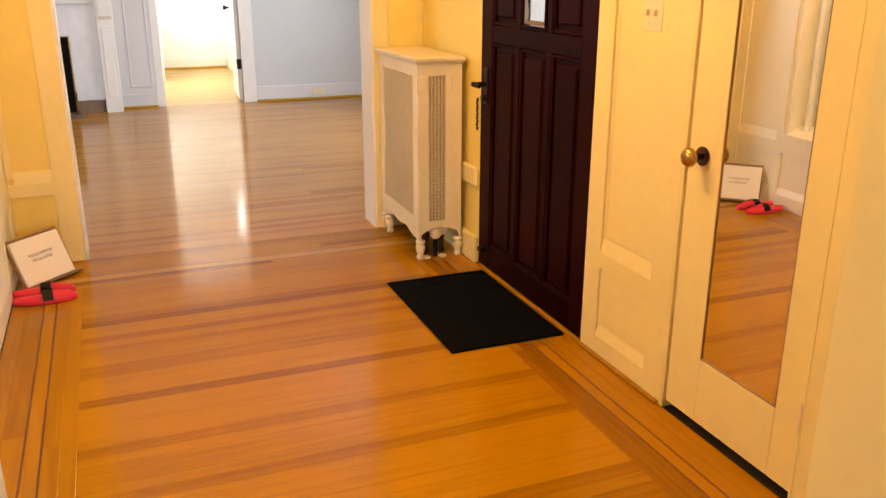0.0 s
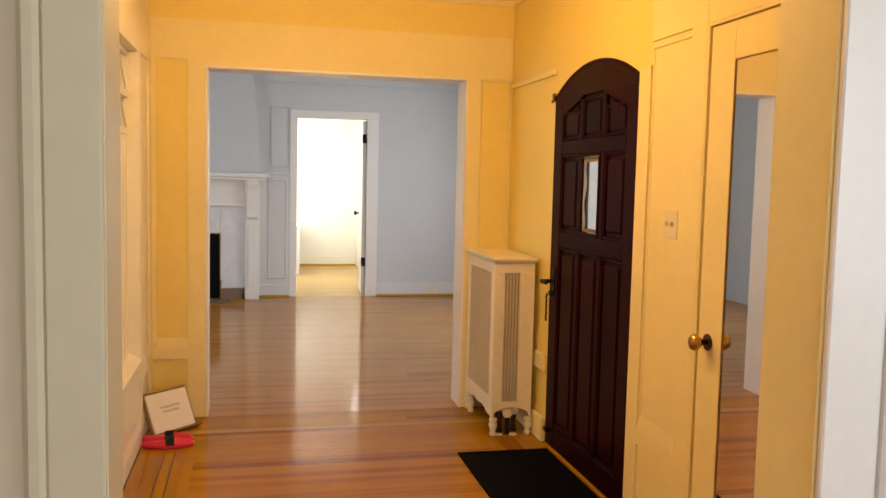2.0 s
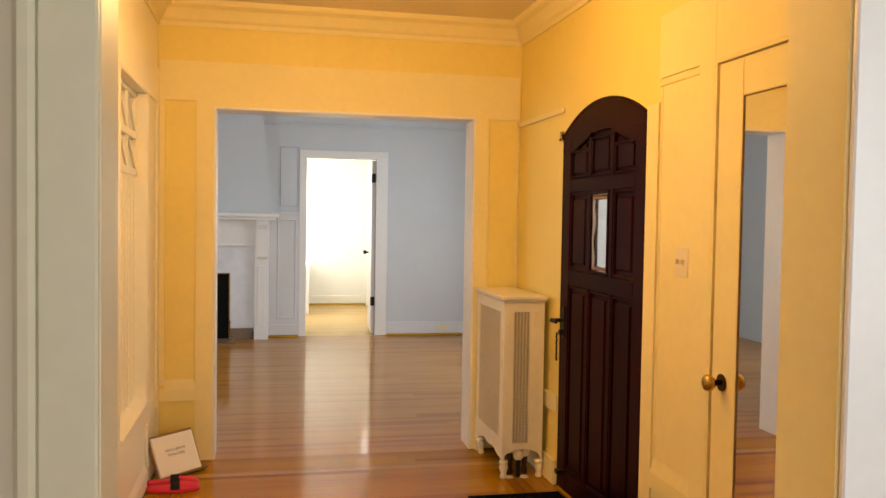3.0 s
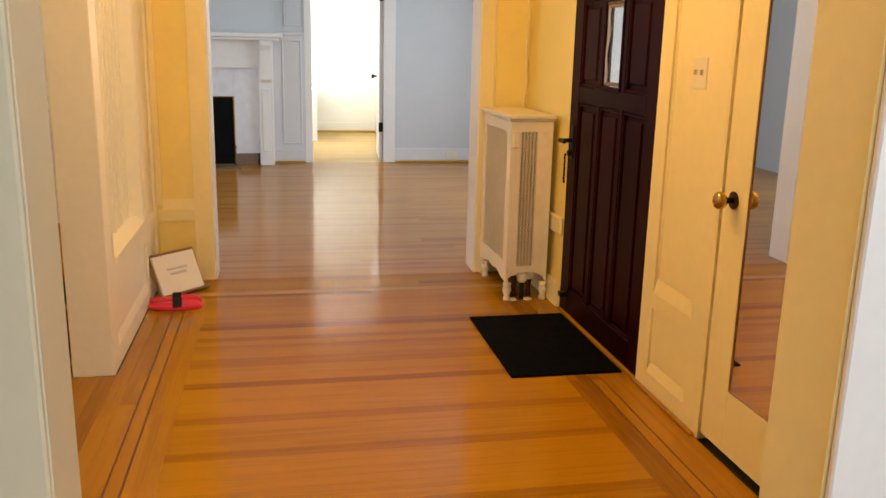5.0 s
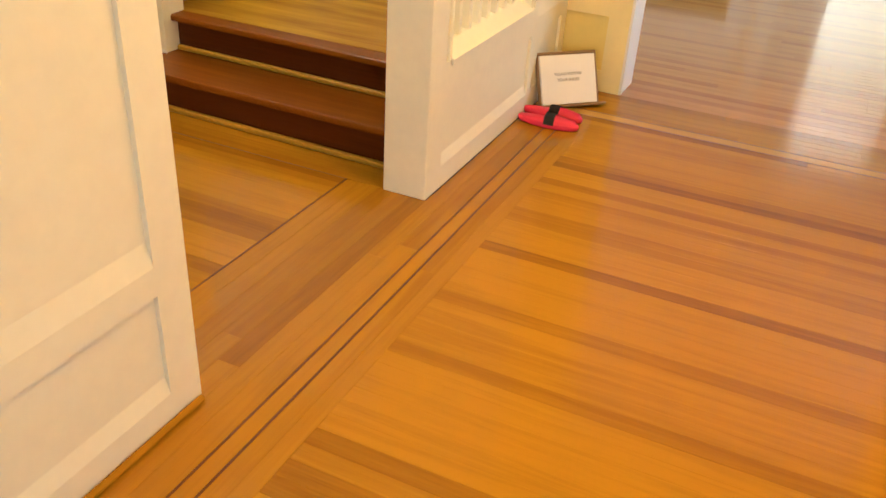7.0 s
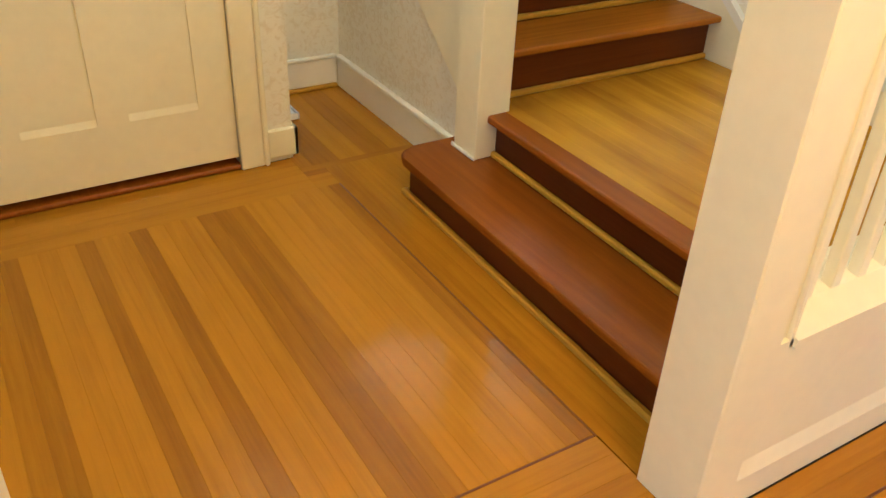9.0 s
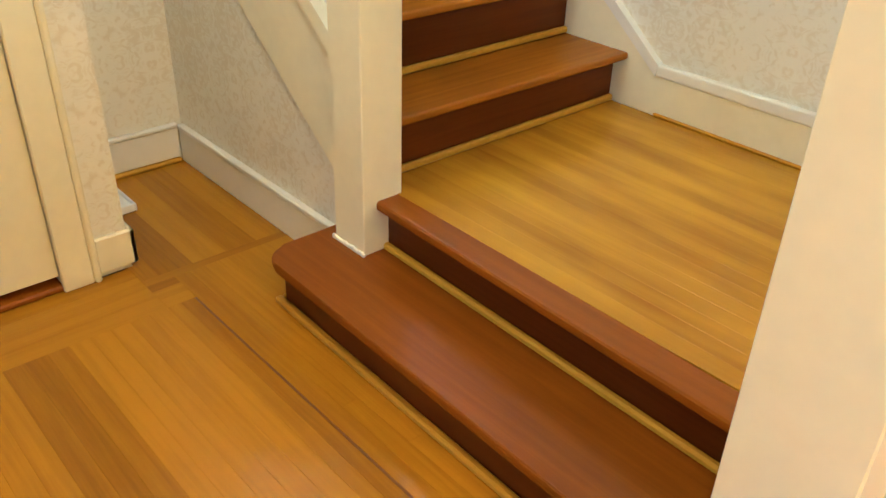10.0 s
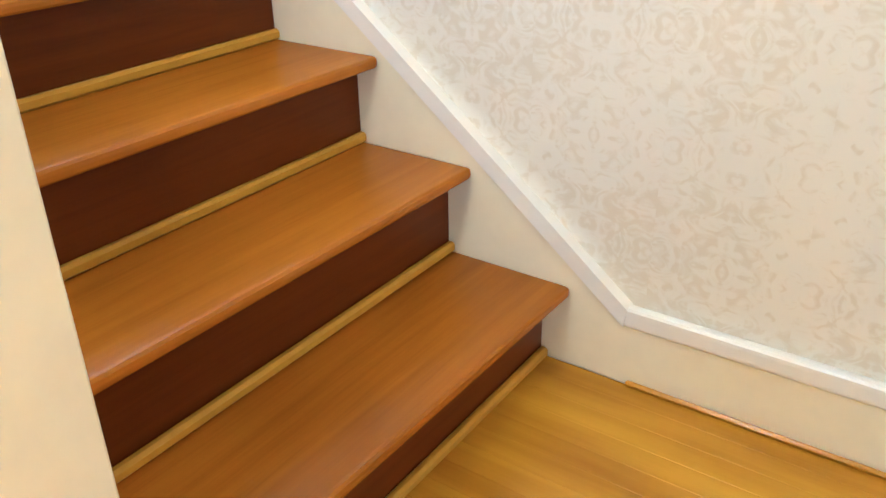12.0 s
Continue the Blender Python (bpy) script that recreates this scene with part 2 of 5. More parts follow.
OAK_LAND = wood("pale_landing_oak", (0.33, 0.138, 0.005), (0.64, 0.345, 0.014), "X", 0.33, 0.0, grain=0.9, spread=0.45, relief=0.03, varnish=(0.12, 0.24), mottle=1.3)
INLAY_B = wood("brown_inlay", (0.15, 0.052, 0.004), (0.23, 0.085, 0.006), "Y", 0.34, 0.0, spec=0.25)
INLAY = wood("walnut_inlay", (0.12, 0.038, 0.003), (0.18, 0.062, 0.004), "Y", 0.34, 0.0, spec=0.25)
TREAD = wood("mahogany_tread", (0.16, 0.042, 0.002), (0.29, 0.084, 0.002), "X", 0.32, 0.0, spread=0.5, grain=1.5, relief=0.03, varnish=(0.15, 0.23))
TREAD_Y = wood("mahogany_tread_along", (0.23, 0.072, 0.003), (0.42, 0.148, 0.005), "Y", 0.32, 0.0, spread=0.5, grain=1.5, relief=0.03, varnish=(0.15, 0.23))
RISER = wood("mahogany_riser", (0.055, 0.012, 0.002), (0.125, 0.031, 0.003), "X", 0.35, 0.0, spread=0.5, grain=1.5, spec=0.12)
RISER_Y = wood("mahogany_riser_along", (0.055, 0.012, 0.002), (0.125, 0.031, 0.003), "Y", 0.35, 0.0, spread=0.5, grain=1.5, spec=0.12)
MOULD = wood("oak_cove", (0.42, 0.225, 0.014), (0.58, 0.33, 0.028), "X", 0.35, 0.0, spread=0.4, spec=0.25)
DOORWOOD = wood("dark_mahogany_door", (0.0045, 0.0005, 0.0007), (0.027, 0.0028, 0.0042), "Z", 0.34, 0.0, spread=0.3, spec=0.05)
FRAMEWOOD = wood("brown_frame_wood", (0.16, 0.09, 0.03), (0.34, 0.20, 0.08), "X", 0.45, 0.1, spread=0.4)
BRASS = mat("aged_brass", (0.50, 0.32, 0.09), 0.22, metal=1.0, vary=0.15)
BRONZE = mat("dark_bronze", (0.10, 0.055, 0.03), 0.35, metal=0.9, vary=0.2)
IRON = mat("black_iron", (0.012, 0.011, 0.011), 0.5, metal=0.6, vary=0.2)
# soot of the firebox, and the painted shade behind the radiator grilles
BLACK = mat("soot_and_shade_black", (0.006, 0.006, 0.006), 0.85, spec=0.08, vary=0.3)
RUBBER = mat("black_rubber_mat", (0.004, 0.004, 0.005), 0.95, spec=0.04, vary=0.25, bump=0.6, bump_scale=420)
PLATE = mat("ivory_plate", (0.80, 0.72, 0.52), 0.37, vary=0.02)
RADIATOR = mat("cream_enamel", (0.82, 0.74, 0.55), 0.4, vary=0.06, bump=0.08, bump_scale=40)
GRILLE = mat("grille_enamel", (0.78, 0.69, 0.50), 0.5, vary=0.1)
DARKGAP = mat("dark_inside", (0.05, 0.035, 0.02), 0.9, vary=0.2)
PINK = mat("pink_foam", (0.72, 0.025, 0.075), 0.6, vary=0.08, bump=0.2, bump_scale=120)
BLACKCLOTH = mat("black_cloth", (0.012, 0.012, 0.014), 0.9, vary=0.2, bump=0.3, bump_scale=300)
CARD = mat("white_card", (0.84, 0.82, 0.78), 0.5, vary=0.02)
INK = mat("grey_ink", (0.25, 0.25, 0.26), 0.7, vary=0.1)
MARBLE = mat("white_marble_tile", (0.74, 0.75, 0.78), 0.2, vary=0.10, scale=2.0, fine=8.0)
TILE = mat("brown_hearth_tile", (0.20, 0.13, 0.08), 0.35, vary=0.2)
MIRROR = mat("mirror_silver", (0.90, 0.90, 0.88), 0.01, metal=1.0, vary=0.0)
GLASS = glass_material("clear_glass")
PAPERWHITE = mat("white_paper", (0.85, 0.86, 0.90), 0.6, vary=0.02)

# ---- builders ----


def link(name, bm, material, parent=None, label="", at=None):
    me = bpy.data.meshes.new(name)
    bmesh.ops.recalc_face_normals(bm, faces=bm.faces)
    bm.to_mesh(me)
    bm.free()
    me.materials.append(material)
    ob = new(name, me)
    if parent is not None:
        ob.parent = parent
        if parent.type == "EMPTY":
            ob.location = -parent.location
    if at is not None:
        ob.location = at
    if label:
        ob["label"] = label
    return ob


def part(name, bm, material, parent, label=""):
    return link(name, bm, material, parent, label)


def thing(name, place, label, category, group="", kind=""):
    ob = new(name)
    ob.empty_display_size = 0.05
    ob.location = place
    return tagged(ob, label, category, group, kind)


def structure(name, bm, material, label="", category=""):
    return tagged(link(name, bm, material), label, category, "", "structure")


def block(bm, a, b, bevel=0.0, seg=1):
    """A box from corner a to corner b, its edges rounded."""
    r = bmesh.ops.create_cube(bm, size=1)
    vs = r["verts"]
    c = [(a[i] + b[i]) / 2 for i in range(3)]
    s = [max(abs(b[i] - a[i]), 1e-4) for i in range(3)]
    for v in vs:
        v.co = Vector((c[i] + v.co[i] * s[i] for i in range(3)))
    if bevel > 0:
        es = list({e for v in vs for e in v.link_edges})
        bmesh.ops.bevel(bm, geom=es, offset=min(bevel, min(s) * 0.45), segments=seg, affect="EDGES", profile=0.6)
    return bm


def box(a, b, bevel=0.0, seg=1):
    return block(bmesh.new(), a, b, bevel, seg)


def boxes(*pairs, bevel=0.0):
    bm = bmesh.new()
    for a, b in pairs:
        block(bm, a, b, bevel)
    return bm


def prism(bm, ring, axis, lo, hi):
    """A polygon in the plane across axis, drawn out from lo to hi."""
    def at(p, d):
        return {"x": (d, p[0], p[1]), "y": (p[0], d, p[1]), "z": (p[0], p[1], d)}[axis]
    low = [bm.verts.new(at(p, lo)) for p in ring]
    high = [bm.verts.new(at(p, hi)) for p in ring]
    bm.faces.new(low)
    bm.faces.new(high)
    k = len(ring)
    for i in range(k):
        bm.faces.new((low[i], low[(i + 1) % k], high[(i + 1) % k], high[i]))
    return bm


def lathe(bm, profile, center, axis="z", steps=20):
    """A turned shape: profile rows of (radius, height)."""
    rings = []
    for r, h in profile:
        ring = []
        for i in range(steps):
            a = 2 * math.pi * i / steps
            u, w = r * math.cos(a), r * math.sin(a)
            p = {"z": (u, w, h), "x": (h, u, w), "y": (u, h, w)}[axis]
            ring.append(bm.verts.new((center[0] + p[0], center[1] + p[1], center[2] + p[2])))
        rings.append(ring)
    for a, b in zip(rings, rings[1:]):
        for i in range(steps):
            bm.faces.new((a[i], a[(i + 1) % steps], b[(i + 1) % steps], b[i]))
    bm.faces.new(rings[0])
    bm.faces.new(rings[-1])
    return bm


def frame_bm(axis, d0, d1, u0, u1, w0, w1, t, bevel=0.004):
    """A rectangular border of width t in the plane across axis, from d0 to d1 deep."""
    bm = bmesh.new()
    for (a, b), (c, e) in (((u0, u1), (w0, w0 + t)), ((u0, u1), (w1 - t, w1)), ((u0, u0 + t), (w0 + t, w1 - t)), ((u1 - t, u1), (w0 + t, w1 - t))):
        if axis == "x":
            block(bm, (d0, a, c), (d1, b, e), bevel)
        elif axis == "y":
            block(bm, (a, d0, c), (b, d1, e), bevel)
        else:
            block(bm, (a, c, d0), (b, e, d1), bevel)
    return bm


def smooth(ob):
    for p in ob.data.polygons:
        p.use_smooth = True
    return ob

# ---- the large structure ----
CZ = 2.70                      # ceiling height
E0, E1 = 1.81, 1.96            # east wall, foyer face and outside
W0, W1 = -0.37, -0.535         # west wall of the foyer, both faces
N0, N1 = 4.60, 4.80            # wall to the living room
SPRING, CROWN = 1.925, 2.055   # arch of the front door
DY0, DY1 = 2.765, 3.80         # front door opening
LRY = 9.78                     # far wall of the living room


def arch_points(y0, y1, spring, crown, k=18):
    half, mid, rise = (y1 - y0) / 2, (y0 + y1) / 2, crown - spring
    radius = (half * half + rise * rise) / (2 * rise)
    swing = math.asin(half / radius)
    return [(mid + radius * math.sin(swing * (2 * i / k - 1)), crown - radius * (1 - math.cos(swing * (2 * i / k - 1)))) for i in range(k + 1)]


# sub-floor and plain floors
structure("floor", box((-5.2, -3.2, -0.25), (3.5, 14.0, -0.02)), DARKGAP, "dark sub-floor under the oak boards", "floor")

# east wall: front door and closet openings
bm = bmesh.new()
for y0, y1, z0, z1 in ((0.97, 1.61, 0, CZ), (1.61, 2.223, 2.035, CZ), (2.223, DY0, 0, CZ), (DY1, 4.75, 0, CZ)):
    block(bm, (E0 + 0.012, y0, z0), (E1, y1, z1))
pts = arch_points(DY0, DY1, SPRING, CROWN)
prism(bm, [(DY0, CZ)] + pts + [(DY1, CZ)], "x", E0 + 0.012, E1)
wall_east = structure("wall_east", bm, YELLOW, "warm yellow painted plaster wall with an arched door opening", "wall")

# panel framing on the east wall between front door and closet
bm = boxes(((E0, 2.223, 0.0), (E0 + 0.012, 2.335, 2.30)), ((E0, 2.66, 0.0), (E0 + 0.012, DY0, 1.95)),
           ((E0, 2.335, 0.36), (E0 + 0.012, 2.66, 0.425)), ((E0, 2.335, 0.0), (E0 + 0.012, 2.66, 0.085)),
           ((E0, 2.335, 2.045), (E0 + 0.012, 2.66, 2.30)))
panel_frame = part("panel_frame", bm, CREAM, wall_east, "cream painted panel framing")
bm = bmesh.new()
prism(bm, [(E0, 0.425), (E0 + 0.012, 0.425), (E0 + 0.012, 0.485)], "y", 2.335, 2.66)
prism(bm, [(E0 - 0.002, 0.085), (E0 + 0.012, 0.085), (E0 + 0.012, 0.130)], "y", 2.335, 2.66)
part("panel_moulding", bm, CREAM, wall_east)
part("panel_field", boxes(((E0 + 0.009, 2.335, 0.486), (E0 + 0.012, 2.66, 2.045)), ((E0 + 0.009, 2.335, 0.131), (E0 + 0.012, 2.66, 0.36))), CREAM, wall_east)
part("panel_bead", boxes(((E0 + 0.002, 2.335, 2.012), (E0 + 0.012, 2.66, 2.030)), bevel=0.004), CREAM, wall_east)
part("panel_bead", boxes(((E0 + 0.006, 2.640, 0.49), (E0 + 0.012, 2.652, 2.012)), bevel=0.002), CREAM, wall_east)
# picture rail and low rail between the door and the corner
part("rail", boxes(((E0 - 0.006, DY1 + 0.0, 2.045), (E0 + 0.012, N0, 2.075)), bevel=0.004), CREAM, wall_east)
part("rail", boxes(((E0 - 0.010, DY1 + 0.02, 0.40), (E0 + 0.012, N0, 0.50)), bevel=0.012), CREAM, wall_east)
part("baseboard", boxes(((E0 - 0.012, DY1 + 0.02, 0.0), (E0 + 0.012, N0, 0.14)), bevel=0.006), CREAM, wall_east)

# wall to the living room, with the wide cased opening
OX0, OX1, OZ = -0.065, 1.525, 2.10
bm = boxes(((W1, N0 + 0.012, 0), (OX0, N1, CZ)), ((OX1, N0 + 0.012, 0), (E1, N1, CZ)), ((OX0, N0 + 0.012, OZ), (OX1, N1, CZ)))
wall_north = structure("wall_north", bm, YELLOW, "warm yellow plaster wall around the wide living room opening", "wall")
bm = boxes(((-0.165, N0, 0), (OX0, N0 + 0.012, 2.36)), ((OX1, N0, 0), (1.605, N0 + 0.012, 2.36)), ((OX0, N0, OZ), (OX1, N0 + 0.012, 2.36)),
           ((W0, N0, 2.13), (-0.165, N0 + 0.012, 2.36)), ((1.605, N0, 2.10), (E0, N0 + 0.012, 2.36)),
           ((W0, N0, 0.36), (-0.165, N0 + 0.012, 0.425)), ((W0, N0, 0), (-0.165, N0 + 0.012, 0.10)), ((W0, N0, 0.455), (W0 + 0.03, N0 + 0.012, 2.13)))
part("opening_casing", bm, CREAM, wall_north, "cream painted flat casing")
bm = bmesh.new()
prism(bm, [(N0, 0.425), (N0 + 0.012, 0.425), (N0 + 0.012, 0.485)], "x", W0 + 0.03, -0.165)
part("panel_moulding", bm, CREAM, wall_north)
part("panel_bead", frame_bm("y", N0 + 0.002, N0 + 0.012, 1.605, E0, 0.10, 2.10, 0.014, 0.004), CREAM, wall_north)
# linings of the opening, white towards the living room
bm = boxes(((OX0, N0 - 0.002, 0.0), (OX0 + 0.014, N1 + 0.012, OZ - 0.014)), ((OX1 - 0.014, N0 - 0.002, 0.0), (OX1, N1 + 0.012, OZ - 0.014)),
           ((OX0, N0 - 0.002, OZ - 0.014), (OX1, N1 + 0.012, OZ)), bevel=0.002)
part("opening_lining", bm, WHITE, wall_north, "white painted opening lining")

# west wall of the foyer: near length, cased opening, and the length with the slatted screen
NJ, LW = 1.912, 3.122          # opening to the stair hall
SY0, SY1, SZ0, SZ1 = 3.27, 4.09, 0.47, 2.10
bm = boxes(((W1 + 0.004, 0.97, 0), (W0 - 0.012, NJ - 0.012, CZ)), ((W1 + 0.004, NJ - 0.012, 2.10), (W0 - 0.012, LW + 0.012, CZ)),
           ((W1 + 0.004, LW + 0.012, 0), (W0 - 0.012, N0 + 0.012, SZ0 - 0.02)), ((W1 + 0.004, LW + 0.012, SZ0 - 0.02), (W0 - 0.012, SY0, CZ)),
           ((W1 + 0.004, SY1, SZ0 - 0.02), (W0 - 0.012, N0 + 0.012, CZ)), ((W1 + 0.004, SY0, SZ1), (W0 - 0.012, SY1, CZ)))
wall_west = structure("wall_west", bm, IVORY, "yellow plaster and cream panelled wall with a slatted screen", "wall")
# facing boards: stiles, rails and the cased opening
bm = boxes(((W0 - 0.012, NJ - 0.095, 0), (W0, NJ, 2.2)), ((W0 - 0.012, 0.97, 0.0), (W0, NJ - 0.095, 0.085)), ((W0 - 0.012, 0.97, 0.35), (W0, NJ - 0.095, 0.42)),
           ((W0 - 0.012, 0.97, 2.08), (W0, NJ - 0.095, 2.3)), ((W0 - 0.012, NJ, 2.10), (W0, LW, 2.3)),
           ((W0 - 0.012, LW, 0), (W0, SY0 - 0.03, 2.3)), ((W0 - 0.012, SY1 + 0.03, 0), (W0, 4.17, 2.3)),
           ((W0 - 0.012, SY0 - 0.03, 0.0), (W0, SY1 + 0.03, 0.085)), ((W0 - 0.012, SY0 - 0.03, 0.35), (W0, SY1 + 0.03, SZ0)), ((W0 - 0.012, SY0 - 0.03, SZ1), (W0, SY1 + 0.03, 2.3)),
           ((W0 - 0.012, 4.17, 0), (W0, N0, 0.10)), ((W0 - 0.012, 4.17, 0.35), (W0, 4.52, 0.42)), ((W0 - 0.012, 4.17, 2.1), (W0, N0, 2.3)), ((W0 - 0.012, 4.52, 0.1), (W0, N0, 2.1)))
part("panel_frame", bm, IVORY, wall_west, "cream painted panel framing")
bm = boxes(((W1 - 0.002, NJ - 0.012, 0), (W0 - 0.001, NJ + 0.004, 2.10)), ((W1 - 0.002, LW - 0.004, 0), (W0 - 0.001, LW + 0.012, 2.10)), ((W1 - 0.002, NJ, 2.09), (W0 - 0.001, LW, 2.10)), bevel=0.002)
part("opening_lining", bm, IVORY, wall_west)
bm = bmesh.new()
for y0, y1, upper in ((0.97, NJ - 0.095, True), (SY0 - 0.03, SY1 + 0.03, False), (4.17, 4.52, True)):
    if upper:
        prism(bm, [(W0, 0.42), (W0 - 0.012, 0.42), (W0 - 0.012, 0.478)], "y", y0, y1)
    prism(bm, [(W0, 0.085), (W0 - 0.012, 0.085), (W0 - 0.012, 0.128)], "y", y0, y1)
part("panel_moulding", bm, IVORY, wall_west)
bm = boxes(((W1 + 0.004, SY0, SZ0 - 0.02), (W0 + 0.0, SY0 + 0.012, SZ1)), ((W1 + 0.004, SY1 - 0.012, SZ0 - 0.02), (W0 + 0.0, SY1, SZ1)), ((W1 + 0.004, SY0, SZ1 - 0.012), (W0, SY1, SZ1)), bevel=0.002)
part("screen_lining", bm, IVORY, wall_west)
bm = bmesh.new()
prism(bm, [(W0 + 0.008, SZ0 - 0.02), (W0 + 0.008, SZ0), (W0 - 0.052, SZ0 + 0.035), (W0 - 0.15, SZ0 + 0.05), (W0 - 0.15, SZ0 - 0.02)], "y", SY0 + 0.012, SY1 - 0.012)
part("screen_sill", bm, IVORY, wall_west, "sloping cream sill")
# shoe strip at the foot of the near wall
part("shoe_moulding", boxes(((W0, 0.97, 0.0), (W0 + 0.018, NJ - 0.002, 0.022)), bevel=0.008), OAK_Y, wall_west, "varnished oak shoe moulding")
part("shoe_moulding", boxes(((E0 - 0.018, 2.225, 0.0), (E0, DY0, 0.018)), bevel=0.007), OAK_Y, wall_east, "varnished oak shoe moulding")

# wall to the room where the walk begins
bm = boxes(((-3.0, 0.80, 0), (-0.012, 0.94, CZ)), ((1.42, 0.97, 0), (3.0, 1.195, CZ)), ((-0.012, 0.80, 2.15), (1.42, 1.0, CZ)), ((W1, 0.94, 0), (W0 + 0.02, 0.975, CZ)))
wall_south = structure("wall_south", bm, TAN, "pale plaster wall with a wide cased opening", "wall")
# left jamb and casing: weaker light is put into their darker colour
part("jamb_lining", boxes(((-0.012, 0.795, 0), (0.002, 0.945, 2.15)), bevel=0.003), DIM_TRIM, wall_south)
part("jamb_lining", boxes(((1.408, 0.985, 0), (1.42, 1.20, 2.15)), bevel=0.003), CREAM, wall_south)
part("jamb_bead", boxes(((1.398, 0.972, 0), (1.42, 0.985, 2.15)), bevel=0.005), CREAM, wall_south)
part("door_casing", boxes(((-0.085, 0.782, 0), (0.0, 0.80, 2.25)), bevel=0.004), DIM_TRIM, wall_south, "casing toned darker for the less lit left side")
part("door_casing", boxes(((-0.115, 0.770, 0), (-0.085, 0.80, 2.25)), bevel=0.008), DIM_TRIM, wall_south)
part("door_casing", boxes(((1.40, 0.952, 0), (1.54, 0.97, 2.25)), bevel=0.004), WHITE, wall_south)
part("door_casing", boxes(((1.54, 0.935, 0), (1.57, 0.97, 2.25)), bevel=0.008), WHITE, wall_south)
part("door_casing", boxes(((-0.115, 0.782, 2.15), (1.40, 0.80, 2.25)), bevel=0.004), WHITE, wall_south)

# ceilings
structure("ceiling", box((-4.6, 0.80, CZ), (E1, N1, CZ + 0.12)), CEIL, "cream painted plaster ceiling", "ceiling")
structure("ceiling_living_room", box((-2.7, N1, 2.72), (3.4, LRY, 2.84)), CEILW, "white plaster ceiling", "ceiling")
structure("ceiling_near_room", box((-3.1, -3.2, CZ), (3.4, 0.80, CZ + 0.12)), CEILW, "white plaster ceiling", "ceiling")
structure("ceiling_sun_room", box((0.1, LRY + 0.15, 2.6), (2.1, 14.0, 2.715)), CEILW, "white plaster ceiling", "ceiling")

# crown moulding round the foyer
def crown(bm, axis, d, sign, lo, hi):
    prof = [(0, -0.14), (0.012, -0.14), (0.014, -0.115), (0.03, -0.10), (0.055, -0.045), (0.085, -0.028), (0.092, -0.012), (0.095, 0.0), (0, 0)]
    prism(bm, [(d + sign * u, CZ + w) for u, w in prof], axis, lo, hi)


bm = bmesh.new()
crown(bm, "x", N0 + 0.012, -1, W0, E0)
crown(bm, "y", E0 + 0.012, -1, 1.2, N0)
crown(bm, "y", W0 - 0.012, 1, 0.98, N0)
structure("trim", bm, CREAM, "cream painted crown moulding", "moulding")

# living room: far wall with the door to the sun room, side walls with windows
SX0, SX1, SZ = 0.715, 1.565, 2.18
bm = boxes(((-2.7, LRY, 0), (SX0, LRY + 0.15, 2.75)), ((SX1, LRY, 0), (3.4, LRY + 0.15, 2.75)), ((SX0, LRY, SZ), (SX1, LRY + 0.15, 2.75)))
wall_far = structure("wall_living_room_far", bm, GREY, "blue-grey plaster wall in cool daylight", "wall")
part("door_casing", boxes(((SX0 - 0.085, LRY - 0.02, 0), (SX0, LRY, SZ)), ((SX1, LRY - 0.02, 0), (SX1 + 0.14, LRY, SZ)), ((SX0 - 0.085, LRY - 0.02, SZ), (SX1 + 0.14, LRY, SZ + 0.09)), bevel=0.004), WHITE, wall_far, "white painted door casing")
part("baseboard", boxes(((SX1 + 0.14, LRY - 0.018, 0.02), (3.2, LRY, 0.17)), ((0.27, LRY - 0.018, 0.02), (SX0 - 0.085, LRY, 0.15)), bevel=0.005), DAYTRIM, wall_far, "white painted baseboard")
part("shoe_moulding", boxes(((SX1 + 0.14, LRY - 0.034, 0.0), (3.2, LRY, 0.02)), ((0.27, LRY - 0.034, 0.0), (SX0 - 0.085, LRY, 0.02)), bevel=0.006), MOULD, wall_far, "varnished oak shoe moulding")
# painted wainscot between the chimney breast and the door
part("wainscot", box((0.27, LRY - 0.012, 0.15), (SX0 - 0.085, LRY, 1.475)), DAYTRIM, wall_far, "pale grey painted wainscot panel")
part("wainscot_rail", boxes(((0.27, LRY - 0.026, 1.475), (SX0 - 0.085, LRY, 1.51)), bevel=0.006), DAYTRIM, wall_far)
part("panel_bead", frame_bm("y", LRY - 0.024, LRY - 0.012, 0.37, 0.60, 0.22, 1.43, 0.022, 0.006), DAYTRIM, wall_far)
part("panel_bead", frame_bm("y", LRY - 0.014, LRY, 0.40, 0.625, 1.58, 2.30, 0.016, 0.005), GREY, wall_far)
part("picture_rail", boxes(((-2.6, LRY - 0.016, 2.56), (3.2, LRY, 2.59)), bevel=0.006), GREY, wall_far)


